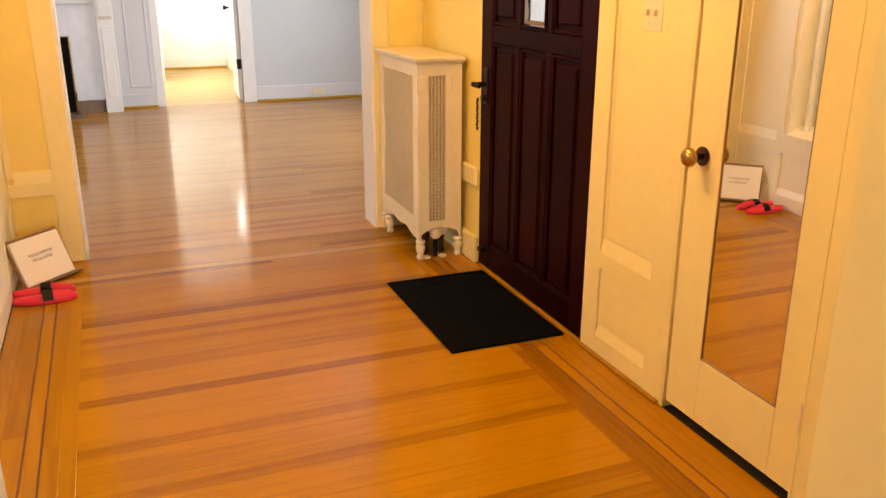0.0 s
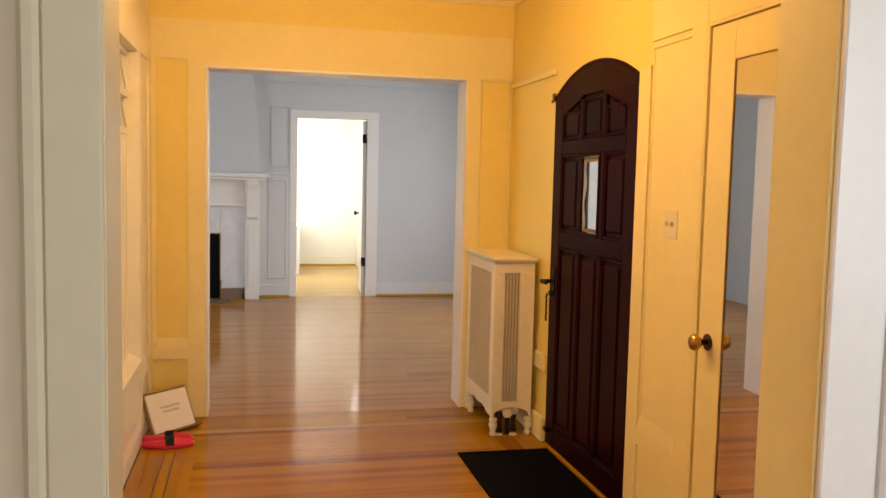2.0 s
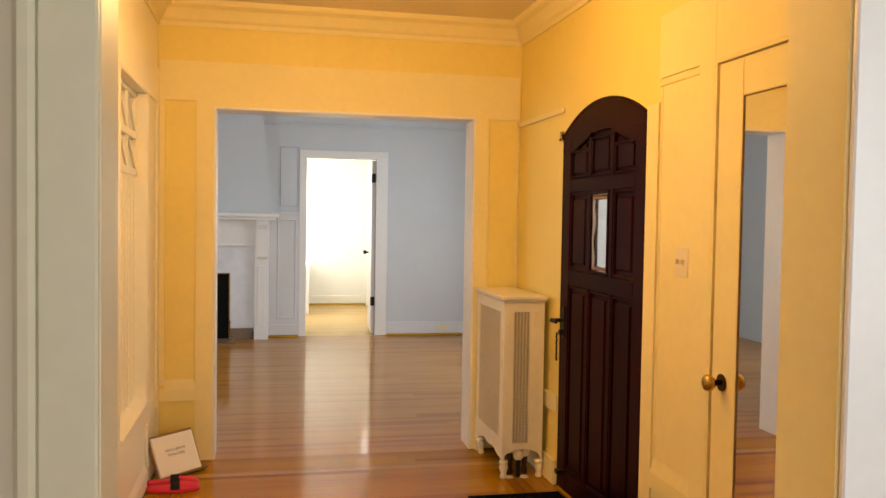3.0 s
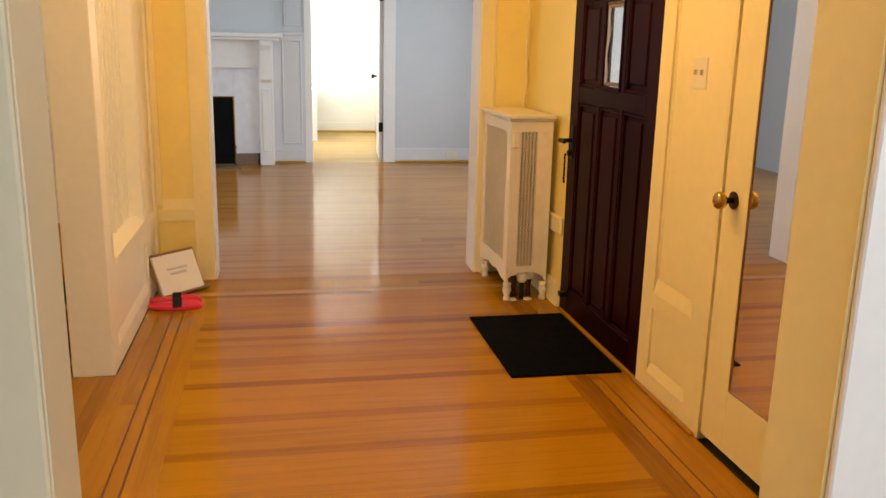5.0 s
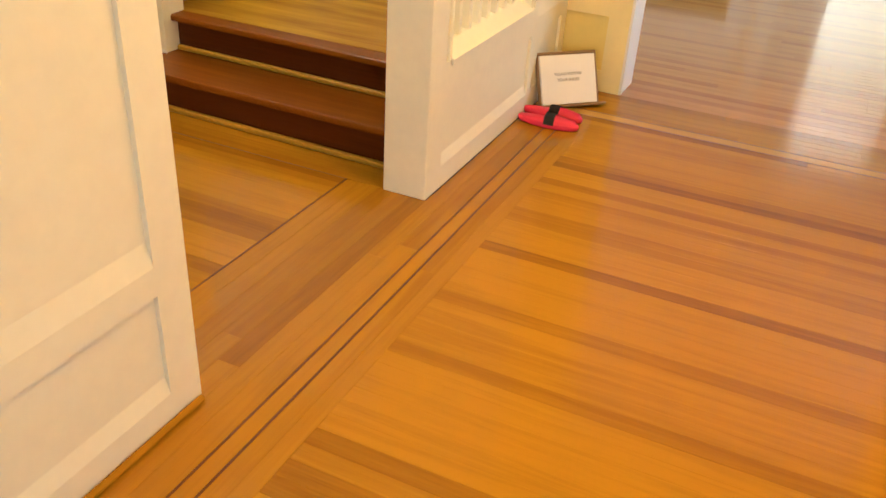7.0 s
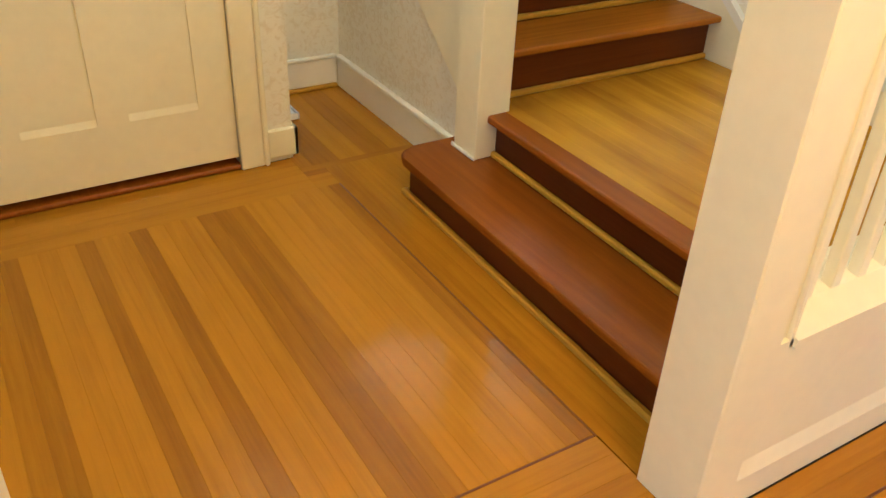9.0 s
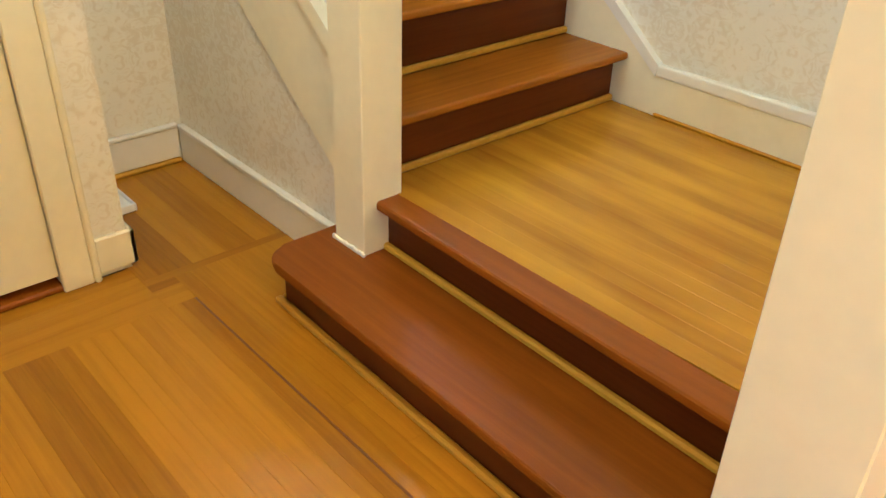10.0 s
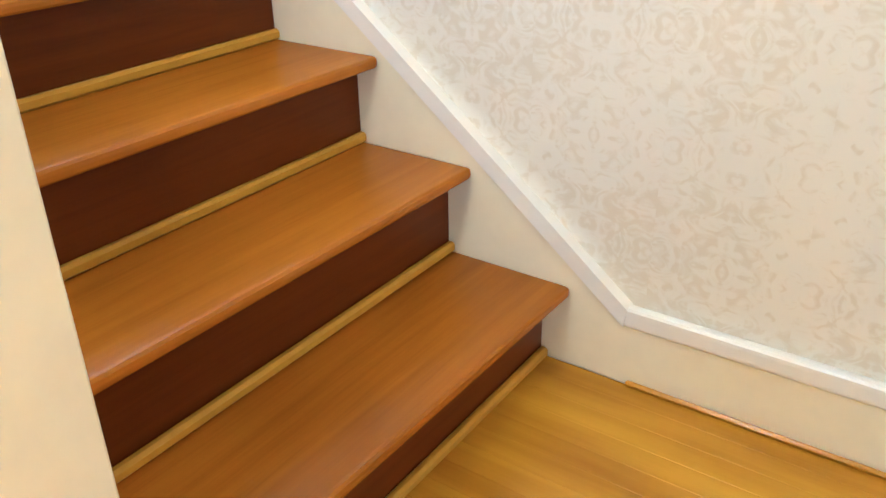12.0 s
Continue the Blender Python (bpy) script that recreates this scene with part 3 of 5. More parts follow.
def wall_with_window(name, x0, x1, y0, y1, wy0, wy1, wz0, wz1, material, label, inner):
    """A wall across x with one sash window in it."""
    bm = boxes(((x0, y0, 0), (x1, wy0, 2.75)), ((x0, wy1, 0), (x1, y1, 2.75)), ((x0, wy0, 0), (x1, wy1, wz0)), ((x0, wy0, wz1), (x1, wy1, 2.75)))
    wall = structure(name, bm, material, label, "wall")
    xm = (x0 + x1) / 2
    part("window_frame", frame_bm("x", x0 + 0.02, x1 - 0.02, wy0, wy1, wz0, wz1, 0.05), WHITE, wall, "white painted sash frame")
    part("window_mullion", boxes(((xm - 0.02, (wy0 + wy1) / 2 - 0.02, wz0 + 0.05), (xm + 0.02, (wy0 + wy1) / 2 + 0.02, wz1 - 0.05))), WHITE, wall)
    s = 0.07 if inner > 0 else -0.07
    face = x1 if inner > 0 else x0
    part("window_sill", boxes(((min(face, face + s), wy0 - 0.06, wz0 - 0.03), (max(face, face + s), wy1 + 0.06, wz0)), bevel=0.005), WHITE, wall, "white painted sill")
    return wall


wall_with_window("wall_living_room_west", -2.70, -2.56, N1, LRY, 6.0, 8.0, 0.8, 2.25, GREY, "blue-grey plaster wall with a window", 1)
wall_with_window("wall_living_room_east", 3.16, 3.30, N1, LRY, 6.1, 8.5, 0.8, 2.25, GREY, "blue-grey plaster wall with a window", -1)
bm = boxes(((-2.70, 4.76, 0), (W1 - 0.002, N1, 2.75)), ((E1, N0 + 0.014, 0), (3.3, N1, 2.75)))
structure("wall_living_room_near", bm, GREY, "blue-grey plaster wall", "wall")
bm = boxes(((W1, N1, 0), (OX0, N1 + 0.004, 2.72)), ((OX1, N1, 0), (E1, N1 + 0.004, 2.72)), ((OX0, N1, OZ), (OX1, N1 + 0.004, 2.72)))
part("plaster_face", bm, GREY, wall_north)

# sun room
bm = boxes(((0.1, 13.45, 0), (2.1, 13.6, 2.7)))
wall_sun = structure("wall_sun_room_far", bm, PALE, "pale cream plaster wall in bright daylight", "wall")
part("baseboard", boxes(((0.24, 13.432, 0.0), (1.87, 13.45, 0.16)), bevel=0.004), PALE, wall_sun)
part("shoe_moulding", boxes(((0.24, 13.414, 0.0), (1.87, 13.45, 0.03)), bevel=0.006), MOULD, wall_sun)
wall_with_window("wall_sun_room_west", 0.08, 0.22, LRY + 0.15, 13.45, 10.9, 13.3, 0.75, 2.3, PALE, "pale cream wall with a wide window", 1)
wall_with_window("wall_sun_room_east", 1.88, 2.02, LRY + 0.15, 13.45, 11.3, 12.9, 0.75, 2.3, PALE, "pale cream wall with a window", -1)

# room where the walk begins
structure("wall_near_room_west", box((-3.1, -3.1, 0), (-2.95, 0.80, CZ)), TAN, "pale plaster wall", "wall")
wall_with_window("wall_near_room_east", 2.95, 3.09, -3.1, 1.2, -2.0, -0.4, 0.8, 2.3, TAN, "pale plaster wall with a window", -1)
bm = boxes(((-2.95, -3.15, 0), (-0.25, -3.0, CZ)), ((1.65, -3.15, 0), (2.95, -3.0, CZ)), ((-0.25, -3.15, 0), (1.65, -3.0, 0.8)), ((-0.25, -3.15, 2.3), (1.65, -3.0, CZ)))
wall_back = structure("wall_near_room_south", bm, TAN, "pale plaster wall with a window", "wall")
part("window_frame", frame_bm("y", -3.12, -3.03, -0.25, 1.65, 0.8, 2.3, 0.05), WHITE, wall_back)

# closet behind the mirror door, porch side of the front door
structure("closet_box", boxes(((2.40, 1.5, 0), (2.5, 2.3, CZ)), ((E1, 1.45, 0), (2.5, 1.5, CZ)), ((E1, 2.3, 0), (2.5, 2.35, CZ))), TAN, "closet walls", "wall")

# stair hall
HX, RX, PY, BY = -2.445, -3.066, 3.545, 4.68
HDY0, HDY1 = 1.99, 2.848
bm = boxes(((HX - 0.15, 0.94, 0), (HX, HDY0, CZ)), ((HX - 0.15, HDY1, 0), (HX, 3.056, CZ)), ((HX - 0.15, HDY0, 2.05), (HX, HDY1, CZ)), ((RX - 0.1, 2.956, 0), (HX - 0.15, 3.056, CZ)))
wall_hall = structure("wall_hall_west", bm, PAPER, "pale damask wallpapered wall beside a white door", "wall")
part("door_casing", boxes(((HX, HDY1 - 0.004, 0), (HX + 0.022, HDY1 + 0.085, 2.14)), ((HX, HDY0 - 0.085, 0), (HX + 0.022, HDY0 + 0.004, 2.14)), ((HX, HDY0, 2.05), (HX + 0.022, HDY1, 2.14)), bevel=0.004), IVORY, wall_hall, "cream painted casing")
part("back_band", boxes(((HX, HDY1 + 0.085, 0), (HX + 0.032, HDY1 + 0.105, 2.16)), bevel=0.006), IVORY, wall_hall)
part("baseboard", boxes(((HX, HDY1 + 0.105, 0.018), (HX + 0.018, 3.074, 0.135)), ((HX - 0.15, 3.056, 0.018), (HX + 0.018, 3.074, 0.135)), bevel=0.005), IVORY, wall_hall)
structure("wall_back_passage", box((-4.74, 0.80, 0), (-4.60, 2.95, CZ)), TAN, "plain plaster wall behind the hall door", "wall")
structure("wall_hall_end", box((RX - 0.1, 3.056, 0), (RX, PY + 0.03, CZ)), PAPER, "pale damask wallpapered wall at the end of the passage", "wall")
base_end = structure("baseboard_hall_end", boxes(((RX, 3.076, 0.018), (RX + 0.018, PY - 0.02, 0.14)), ((RX, 3.076, 0.14), (RX + 0.024, PY - 0.02, 0.156)), bevel=0.004), WHITE, "white painted baseboard", "baseboard")
part("shoe_moulding", boxes(((RX, 3.076, 0), (RX + 0.03, PY - 0.02, 0.018)), bevel=0.006), MOULD, base_end)
# wall under the stair, its top following the stringer
SLOPE = 0.80


def rake(x, base):
    return base + SLOPE * (-1.90 - x)


bm = bmesh.new()
prism(bm, [(-1.93, 0), (-1.93, rake(-1.93, 0.25)), (-4.2, rake(-4.2, 0.25)), (-4.2, 0)], "y", PY + 0.002, PY + 0.03)
wall_stair = structure("wall_under_stair", bm, PAPER, "damask wallpapered spandrel wall under the stair", "wall")
bm = bmesh.new()
prism(bm, [(-1.90, rake(-1.9, 0.25)), (-4.2, rake(-4.2, 0.25)), (-4.2, rake(-4.2, 0.62)), (-1.90, rake(-1.9, 0.62))], "y", PY - 0.012, PY + 0.03)
part("stringer", bm, IVORY, wall_stair, "cream painted closed stringer")
bm = bmesh.new()
prism(bm, [(-1.90, rake(-1.9, 0.62)), (-4.2, rake(-4.2, 0.62)), (-4.2, rake(-4.2, 0.68)), (-1.90, rake(-1.9, 0.68))], "y", PY - 0.03, PY + 0.075)
part("stringer_cap", bm, IVORY, wall_stair, "white painted stringer cap")
part("baseboard", boxes(((RX + 0.018, PY - 0.018, 0.0), (-1.96, PY + 0.002, 0.135)), ((RX + 0.018, PY - 0.024, 0.135), (-1.96, PY + 0.002, 0.153)), bevel=0.004), WHITE, wall_stair, "white painted baseboard")
# back wall of the landing and flight
structure("wall_stair_back", box((-4.6, BY, 0), (W1, 4.758, CZ)), PAPER, "damask wallpapered wall behind the stair landing", "wall")
bm = bmesh.new()
prism(bm, [(-1.74, 0.333), (-1.74, 0.470), (-4.4, 0.470 + SLOPE * 2.66), (-4.4, 0.333 + SLOPE * 2.3), (-2.0, 0.333)], "y", BY - 0.02, BY)
wall_string = structure("stringer_wall", bm, IVORY, "cream painted wall stringer of the stair", "stringer")
bm = bmesh.new()
prism(bm, [(-1.74, 0.470), (-1.735, 0.510), (-4.4, 0.510 + SLOPE * 2.66), (-4.4, 0.470 + SLOPE * 2.66)], "y", BY - 0.03, BY)
# whiter colour holds a light difference: warm light makes the base look cream
part("stringer_cap", bm, WHITE, wall_string, "cap moulding in a whiter tone that stands for the light on it")
base_land = structure("baseboard_landing", boxes(((-1.74, BY - 0.02, 0.333), (W1, BY, 0.470))), IVORY, "cream painted tall baseboard on the landing", "baseboard")
# cap coloured whiter for the light, as on the stringer
part("cap", box((-1.746, BY - 0.028, 0.468), (W1, BY, 0.512), 0.012, 3), WHITE, base_land, "cap moulding in a whiter tone that stands for the light on it")
part("shoe_moulding", boxes(((-1.725, BY - 0.032, 0.333), (W1, BY - 0.02, 0.346)), bevel=0.005), OAK_LAND, base_land)
wall_with_window("wall_stair_end", -4.74, -4.6, 2.9, N1, 3.75, 4.55, 1.9, 2.65, PAPER, "damask wallpapered wall with a small window over the stair", 1)
structure("wall_hall_south", box((-4.6, 0.80, 0), (-3.0, 0.94, CZ)), TAN, "pale plaster wall", "wall")
structure("wall_passage_far", box((-4.6, 2.876, 0), (RX - 0.1, 2.956, CZ)), TAN, "pale plaster wall", "wall")

# ground outside the windows
structure("ground", box((-60, -60, -0.9), (60, 60, -0.6)), TAN, "pale sandy ground outside", "ground")

# ---- doors ----


def arched_ring(y0, y1, z0, spring, crown):
    return [(y0, z0)] + arch_points(y0, y1, spring, crown) + [(y1, z0)]


def front_door():
    d = thing("door_1", (E0 + 0.03, 3.28, 0), "closed dark mahogany arched front door with nine panels", "door", kind="structure")
    y0, y1 = DY0 + 0.012, DY1 - 0.012
    bm = bmesh.new()
    block(bm, (E0 + 0.026, y0, 0.012), (E0 + 0.05, y1, 1.205))
    block(bm, (E0 + 0.026, y0, 1.205), (E0 + 0.05, 3.178, 1.605))
    block(bm, (E0 + 0.026, 3.392, 1.205), (E0 + 0.05, y1, 1.605))
    prism(bm, arched_ring(y0, y1, 1.605, SPRING - 0.012, CROWN - 0.014), "x", E0 + 0.026, E0 + 0.05)
    slab = part("slab", bm, DOORWOOD, d)
    # stiles, rails and mullions stand proud of the slab
    cols = ((2.885, 3.125), (3.165, 3.405), (3.445, 3.685))
    rows = ((0.13, 1.12), (1.20, 1.61), (1.68, 1.88))
    x0, x1 = E0 + 0.006, E0 + 0.027
    bm = boxes(((x0, y0, 0.012), (x1, cols[0][0], SPRING - 0.03)), ((x0, cols[2][1], 0.012), (x1, y1, SPRING - 0.03)), bevel=0.003)
    part("stile", bm, DOORWOOD, d)
    bm = boxes(((x0 + 0.001, cols[0][0], 0.012), (x1, cols[2][1], rows[0][0])), ((x0 + 0.001, cols[0][0], rows[0][1]), (x1, cols[2][1], rows[1][0])),
               ((x0 + 0.001, cols[0][0], rows[1][1]), (x1, cols[2][1], rows[2][0])), bevel=0.003)
    part("rail", bm, DOORWOOD, d)
    bm = boxes(((x0 + 0.002, cols[0][1], rows[0][0]), (x1, cols[1][0], rows[2][1])), ((x0 + 0.002, cols[1][1], rows[0][0]), (x1, cols[2][0], rows[2][1])), bevel=0.003)
    part("mullion", bm, DOORWOOD, d)
    ring = [(y0, SPRING - 0.03)] + arch_points(y0, y1, SPRING - 0.012, CROWN - 0.014) + [(y1, SPRING - 0.03)]
    peaks = [(cols[2][1], 1.815), (cols[2][0], 1.88), (cols[1][1], 1.90), (cols[1][0], 1.90), (cols[0][1], 1.88), (cols[0][0], 1.815)]
    bm = bmesh.new()
    prism(bm, ring + peaks, "x", x0 + 0.0015, x1)
    part("arched_head", bm, DOORWOOD, d)
    for j, (z0, z1) in enumerate(rows):
        for i, (a, b) in enumerate(cols):
            if j == 1 and i == 1:
                continue
            bm = bmesh.new()
            if j == 2:
                za, zb = (1.83, 1.885) if i == 0 else ((1.885, 1.885) if i == 1 else (1.885, 1.83))
                prism(bm, [(a + 0.035, z0 + 0.03), (b - 0.035, z0 + 0.03), (b - 0.035, zb - 0.03), (a + 0.035, za - 0.03)], "x", E0 + 0.014, E0 + 0.027)
            else:
                block(bm, (E0 + 0.012, a + 0.035, z0 + 0.035), (E0 + 0.03, b - 0.035, z1 - 0.035), 0.01)
            part("door_panel", bm, DOORWOOD, d)
            part("panel_bead", frame_bm("x", E0 + 0.010, E0 + 0.027, a, b, z0, min(z1, 1.83 if j == 2 and i != 1 else z1), 0.016, 0.005), DOORWOOD, d)
    # lit pane with a gathered lace curtain
    part("pane_frame", frame_bm("x", E0 + 0.004, E0 + 0.026, 3.172, 3.398, 1.20, 1.61, 0.016, 0.004), DOORWOOD, d)
    pane = part("pane", box((E0 + 0.022, 3.188, 1.216), (E0 + 0.025, 3.382, 1.594)), GLASS, d, "clear glass pane")
    pane.visible_shadow = False
    bm = bmesh.new()
    k, rows_n = 24, 14
    grid = []
    for r in range(rows_n + 1):
        z = 1.222 + 0.37 * r / rows_n
        pinch = 0.024 + 0.012 * math.sin(r * 0.9) + 0.02 * (r / rows_n) ** 3
        row = []
        for c in range(k + 1):
            u = c / k
            row.append(bm.verts.new((E0 + 0.014 + 0.003 * math.sin(u * 22), 3.380 - u * pinch, z)))
        grid.append(row)
    for a, b in zip(grid, grid[1:]):
        for c in range(k):
            bm.faces.new((a[c], a[c + 1], b[c + 1], b[c]))
    bmesh.ops.solidify(bm, geom=bm.faces[:], thickness=0.0012)
    smooth(part("curtain", bm, SHEER, d, "gathered white lace curtain"))
    part("curtain_hem", box((E0 + 0.012, 3.19, 1.566), (E0 + 0.018, 3.38, 1.592), 0.003), FRAMEWOOD, d, "tan curtain heading")
    part("curtain_hem", box((E0 + 0.012, 3.19, 1.220), (E0 + 0.018, 3.38, 1.238), 0.003), FRAMEWOOD, d, "tan curtain hem")
    part("curtain_rod", lathe(bmesh.new(), [(0.004, 3.18), (0.004, 3.39)], (E0 + 0.010, 0, 1.585), "y", 10), BRASS, d)
    # lever, back plate and lower latch
    part("back_plate", box((E0 - 0.002, 3.715, 0.83), (E0 + 0.007, 3.76, 1.0), 0.003), IRON, d)
    h = part("door_handle", lathe(bmesh.new(), [(0.011, E0 - 0.06), (0.011, E0 + 0.0), (0.018, E0 + 0.004)], (0, 3.737, 0.925), "x", 14), IRON, d, "black iron lever handle")
    part("lever", boxes(((E0 - 0.072, 3.66, 0.915), (E0 - 0.055, 3.75, 0.937)), bevel=0.006), IRON, h)
    part("bolt", lathe(bmesh.new(), [(0.014, E0 - 0.02), (0.017, E0 - 0.008), (0.017, E0 + 0.006)], (0, 3.737, 0.86), "x", 14), IRON, d)
    part("strike", box((E0 - 0.03, 3.70, 0.095), (E0 + 0.008, 3.74, 0.12), 0.003), IRON, d)
    return d


SHEER = bpy.data.materials.new("sheer_lace")
SHEER.use_nodes = True
_n, _l = SHEER.node_tree.nodes, SHEER.node_tree.links
_t = _n.new("ShaderNodeBsdfTranslucent")
_t.inputs["Color"].default_value = (0.85, 0.88, 0.95, 1)
_tr = _n.new("ShaderNodeBsdfTransparent")
_m1, _m2 = _n.new("ShaderNodeMixShader"), _n.new("ShaderNodeMixShader")
_m1.inputs["Fac"].default_value, _m2.inputs["Fac"].default_value = 0.6, 0.6
_n["Principled BSDF"].inputs["Base Color"].default_value = (0.86, 0.87, 0.90, 1)
_n["Principled BSDF"].inputs["Roughness"].default_value = 0.8
_l.new(_n["Principled BSDF"].outputs[0], _m1.inputs[1])
_l.new(_t.outputs[0], _m1.inputs[2])
_l.new(_m1.outputs[0], _m2.inputs[1])
_l.new(_tr.outputs[0], _m2.inputs[2])
_l.new(_m2.outputs[0], _n["Material Output"].inputs["Surface"])
front_door()
# dark jamb and threshold
bm = bmesh.new()
ring_out = arch_points(DY0, DY1, SPRING, CROWN)
ring_in = arch_points(DY0 + 0.01, DY1 - 0.01, SPRING - 0.01, CROWN - 0.012)
prism(bm, [(DY0, 0.0)] + ring_out + [(DY1, 0.0), (DY1 - 0.01, 0.0)] + ring_in[::-1] + [(DY0 + 0.01, 0.0)], "x", E0 + 0.006, E0 + 0.13)
part("door_jamb", bm, DOORWOOD, wall_east, "dark mahogany door jamb")
structure("threshold", boxes(((E0 - 0.005, DY0 + 0.01, 0.0), (E0 + 0.13, DY1 - 0.01, 0.012)), bevel=0.004), OAK_Y, "worn oak threshold under the front door", "threshold")
bracket = thing("door_latch", (E0, 3.83, 1.90), "small brass latch at the spring of the door arch", "latch")
part("plate", box((E0 - 0.006, 3.805, 1.90), (E0 + 0.014, 3.828, 1.945), 0.003), BRASS, bracket)
part("bolt", box((E0 - 0.014, 3.800, 1.892), (E0 - 0.004, 3.818, 1.906), 0.003), BRONZE, bracket)
chain = thing("door_chain", (E0, 3.82, 0.69), "dark door chain hanging beside the front door", "chain")
for i in range(9):
    bm = bmesh.new()
    lathe(bm, [(0.003, -0.009), (0.0055, -0.005), (0.0055, 0.005), (0.003, 0.009)], (E0 - 0.002, 3.822 + 0.005 * (i % 2), 0.84 - i * 0.0175), "z", 8)
    part("chain_link", bm, IRON, chain)


def closet_door():
    d = thing("door_2", (E0 + 0.03, 1.9, 0.03), "closed cream closet door with a tall inset mirror", "door", kind="structure")
    y0, y1, z0, z1 = 1.618, 2.206, 0.028, 2.025
    x0, x1 = E0 + 0.009, E0 + 0.047
    kx = E0 + 0.004
    my0, my1, mz0, mz1 = 1.715, 2.052, 0.25, 1.895
    bm = boxes(((x0, y0, z0), (x1, my0, z1)), ((x0, my1, z0), (x1, y1, z1)), ((x0, my0, z0), (x1, my1, mz0)), ((x0, my0, mz1), (x1, my1, z1)), bevel=0.002)
    part("door_leaf", bm, CREAM, d)
    part("mirror", box((x0 + 0.005, my0 - 0.004, mz0 - 0.004), (x0 + 0.011, my1 + 0.004, mz1 + 0.004)), MIRROR, d, "clear silvered mirror")
    part("mirror_stop", frame_bm("x", x0 + 0.001, x0 + 0.005, my0, my1, mz0, mz1, 0.004, 0.0008), FRAMEWOOD, d, "thin dark mirror stop")
    k = part("rosette", lathe(bmesh.new(), [(0.030, x0 - 0.006), (0.030, x0 - 0.002), (0.026, x0)], (0, 2.135, 0.90), "x", 24), BRONZE, d, "dark bronze rosette")
    bm = lathe(bmesh.new(), [(0.010, x0 - 0.004), (0.010, kx - 0.026), (0.020, kx - 0.030), (0.029, kx - 0.042), (0.030, kx - 0.052), (0.024, kx - 0.062), (0.010, kx - 0.066)], (0, 2.135, 0.90), "x", 24)
    smooth(part("door_knob", bm, BRASS, d, "aged brass door knob"))
    for z in (0.27, 1.75):
        part("hinge", lathe(bmesh.new(), [(0.006, z - 0.05), (0.008, z - 0.045), (0.008, z + 0.045), (0.006, z + 0.05)], (x0 - 0.004, 1.612, 0), "z", 12), PLATE, d)
    return d


closet_door()
# closet jambs and casing towards the jamb of the near opening
part("closet_jamb", boxes(((E0 + 0.001, 2.210, 0.0), (E1, 2.223, 2.04)), ((E0 + 0.0, 1.605, 0.0), (E1, 1.614, 2.04)), ((E0 + 0.001, 1.614, 2.03), (E1, 2.210, 2.04))), CREAM, wall_east, "cream painted door jamb")
part("panel_frame", boxes(((E0, 1.45, 0), (E0 + 0.012, 1.605, 2.3)), ((E0, 1.605, 2.04), (E0 + 0.012, 2.223, 2.3)), bevel=0.002), CREAM, wall_east)


def hall_door():
    d = thing("door_3", (HX - 0.03, 2.4, 0.03), "closed cream painted door with two tall panels", "door", kind="structure")
    x0, x1 = HX - 0.05, HX - 0.008
    y0, y1 = HDY0 + 0.004, HDY1 - 0.004
    cols = ((2.13, 2.37), (2.475, 2.715))
    bm = boxes(((x0, y0, 0.045), (x1, cols[0][0], 2.04)), ((x0, cols[1][1], 0.045), (x1, y1, 2.04)), ((x0, cols[0][1], 0.045), (x1, cols[1][0], 2.04)))
    for a, b in cols:
        block(bm, (x0, a, 0.045), (x1, b, 0.26))
        block(bm, (x0, a, 1.9), (x1, b, 2.04))
    part("door_leaf", bm, IVORY, d)
    for a, b in cols:
        panel = part("door_panel", box((x0 + 0.012, a, 0.26), (x1 - 0.006, b, 1.9)), IVORY, d)
        bm = bmesh.new()
        prism(bm, [(x1, 0.26), (x1 - 0.006, 0.26), (x1 - 0.006, 0.285)], "y", a, b)
        part("panel_bead", bm, IVORY, panel)
    part("saddle", box((HX - 0.14, HDY0, 0.0), (HX + 0.012, HDY1, 0.02), 0.006), TREAD, d, "worn mahogany saddle")
    return d


hall_door()


def sun_room_door():
    d = thing("door_4", (1.565, 10.5, 0.02), "white painted door standing open into the sun room", "door", kind="structure")
    bm = box((1.52, LRY + 0.07, 0.02), (1.56, LRY + 0.90, 2.165), 0.002)
    for v in bm.verts:
        v.co.x += (v.co.y - LRY - 0.07) * 0.075
    part("door_leaf", bm, WHITE, d)
    for z in (0.42, 1.95):
        part("hinge", box((1.515, LRY + 0.045, z - 0.055), (1.568, LRY + 0.075, z + 0.055), 0.004), IRON, d, "black iron hinge")
    part("door_knob", lathe(bmesh.new(), [(0.012, 1.52), (0.012, 1.49), (0.027, 1.48), (0.030, 1.465), (0.018, 1.45)], (0.057, LRY + 0.83, 1.0), "x", 18), IRON, d, "dark door knob")
    return d


sun_room_door()

# ---- foyer things ----


def lattice(bm, axis, d0, d1, u0, u1, w0, w1, pitch, bar):
    """Crossed slanting bars that fill a rectangle."""
    for sign in (1, -1):
        c = (u0 - w1) if sign > 0 else (u0 + w0)
        end = (u1 - w0) if sign > 0 else (u1 + w1)
        while c < end:
            # the line u = c + sign * w, cut to the rectangle
            if sign > 0:
                wa, wb = max(w0, u0 - c), min(w1, u1 - c)
            else:
                wa, wb = max(w0, c - u1), min(w1, c - u0)
            if wb - wa > pitch * 0.3:
                ua, ub = c + sign * wa, c + sign * wb
                ring = [(ua - bar, wa), (ua + bar, wa), (ub + bar, wb), (ub - bar, wb)]
                prism(bm, ring, axis, d0, d1)
            c += pitch
    return bm


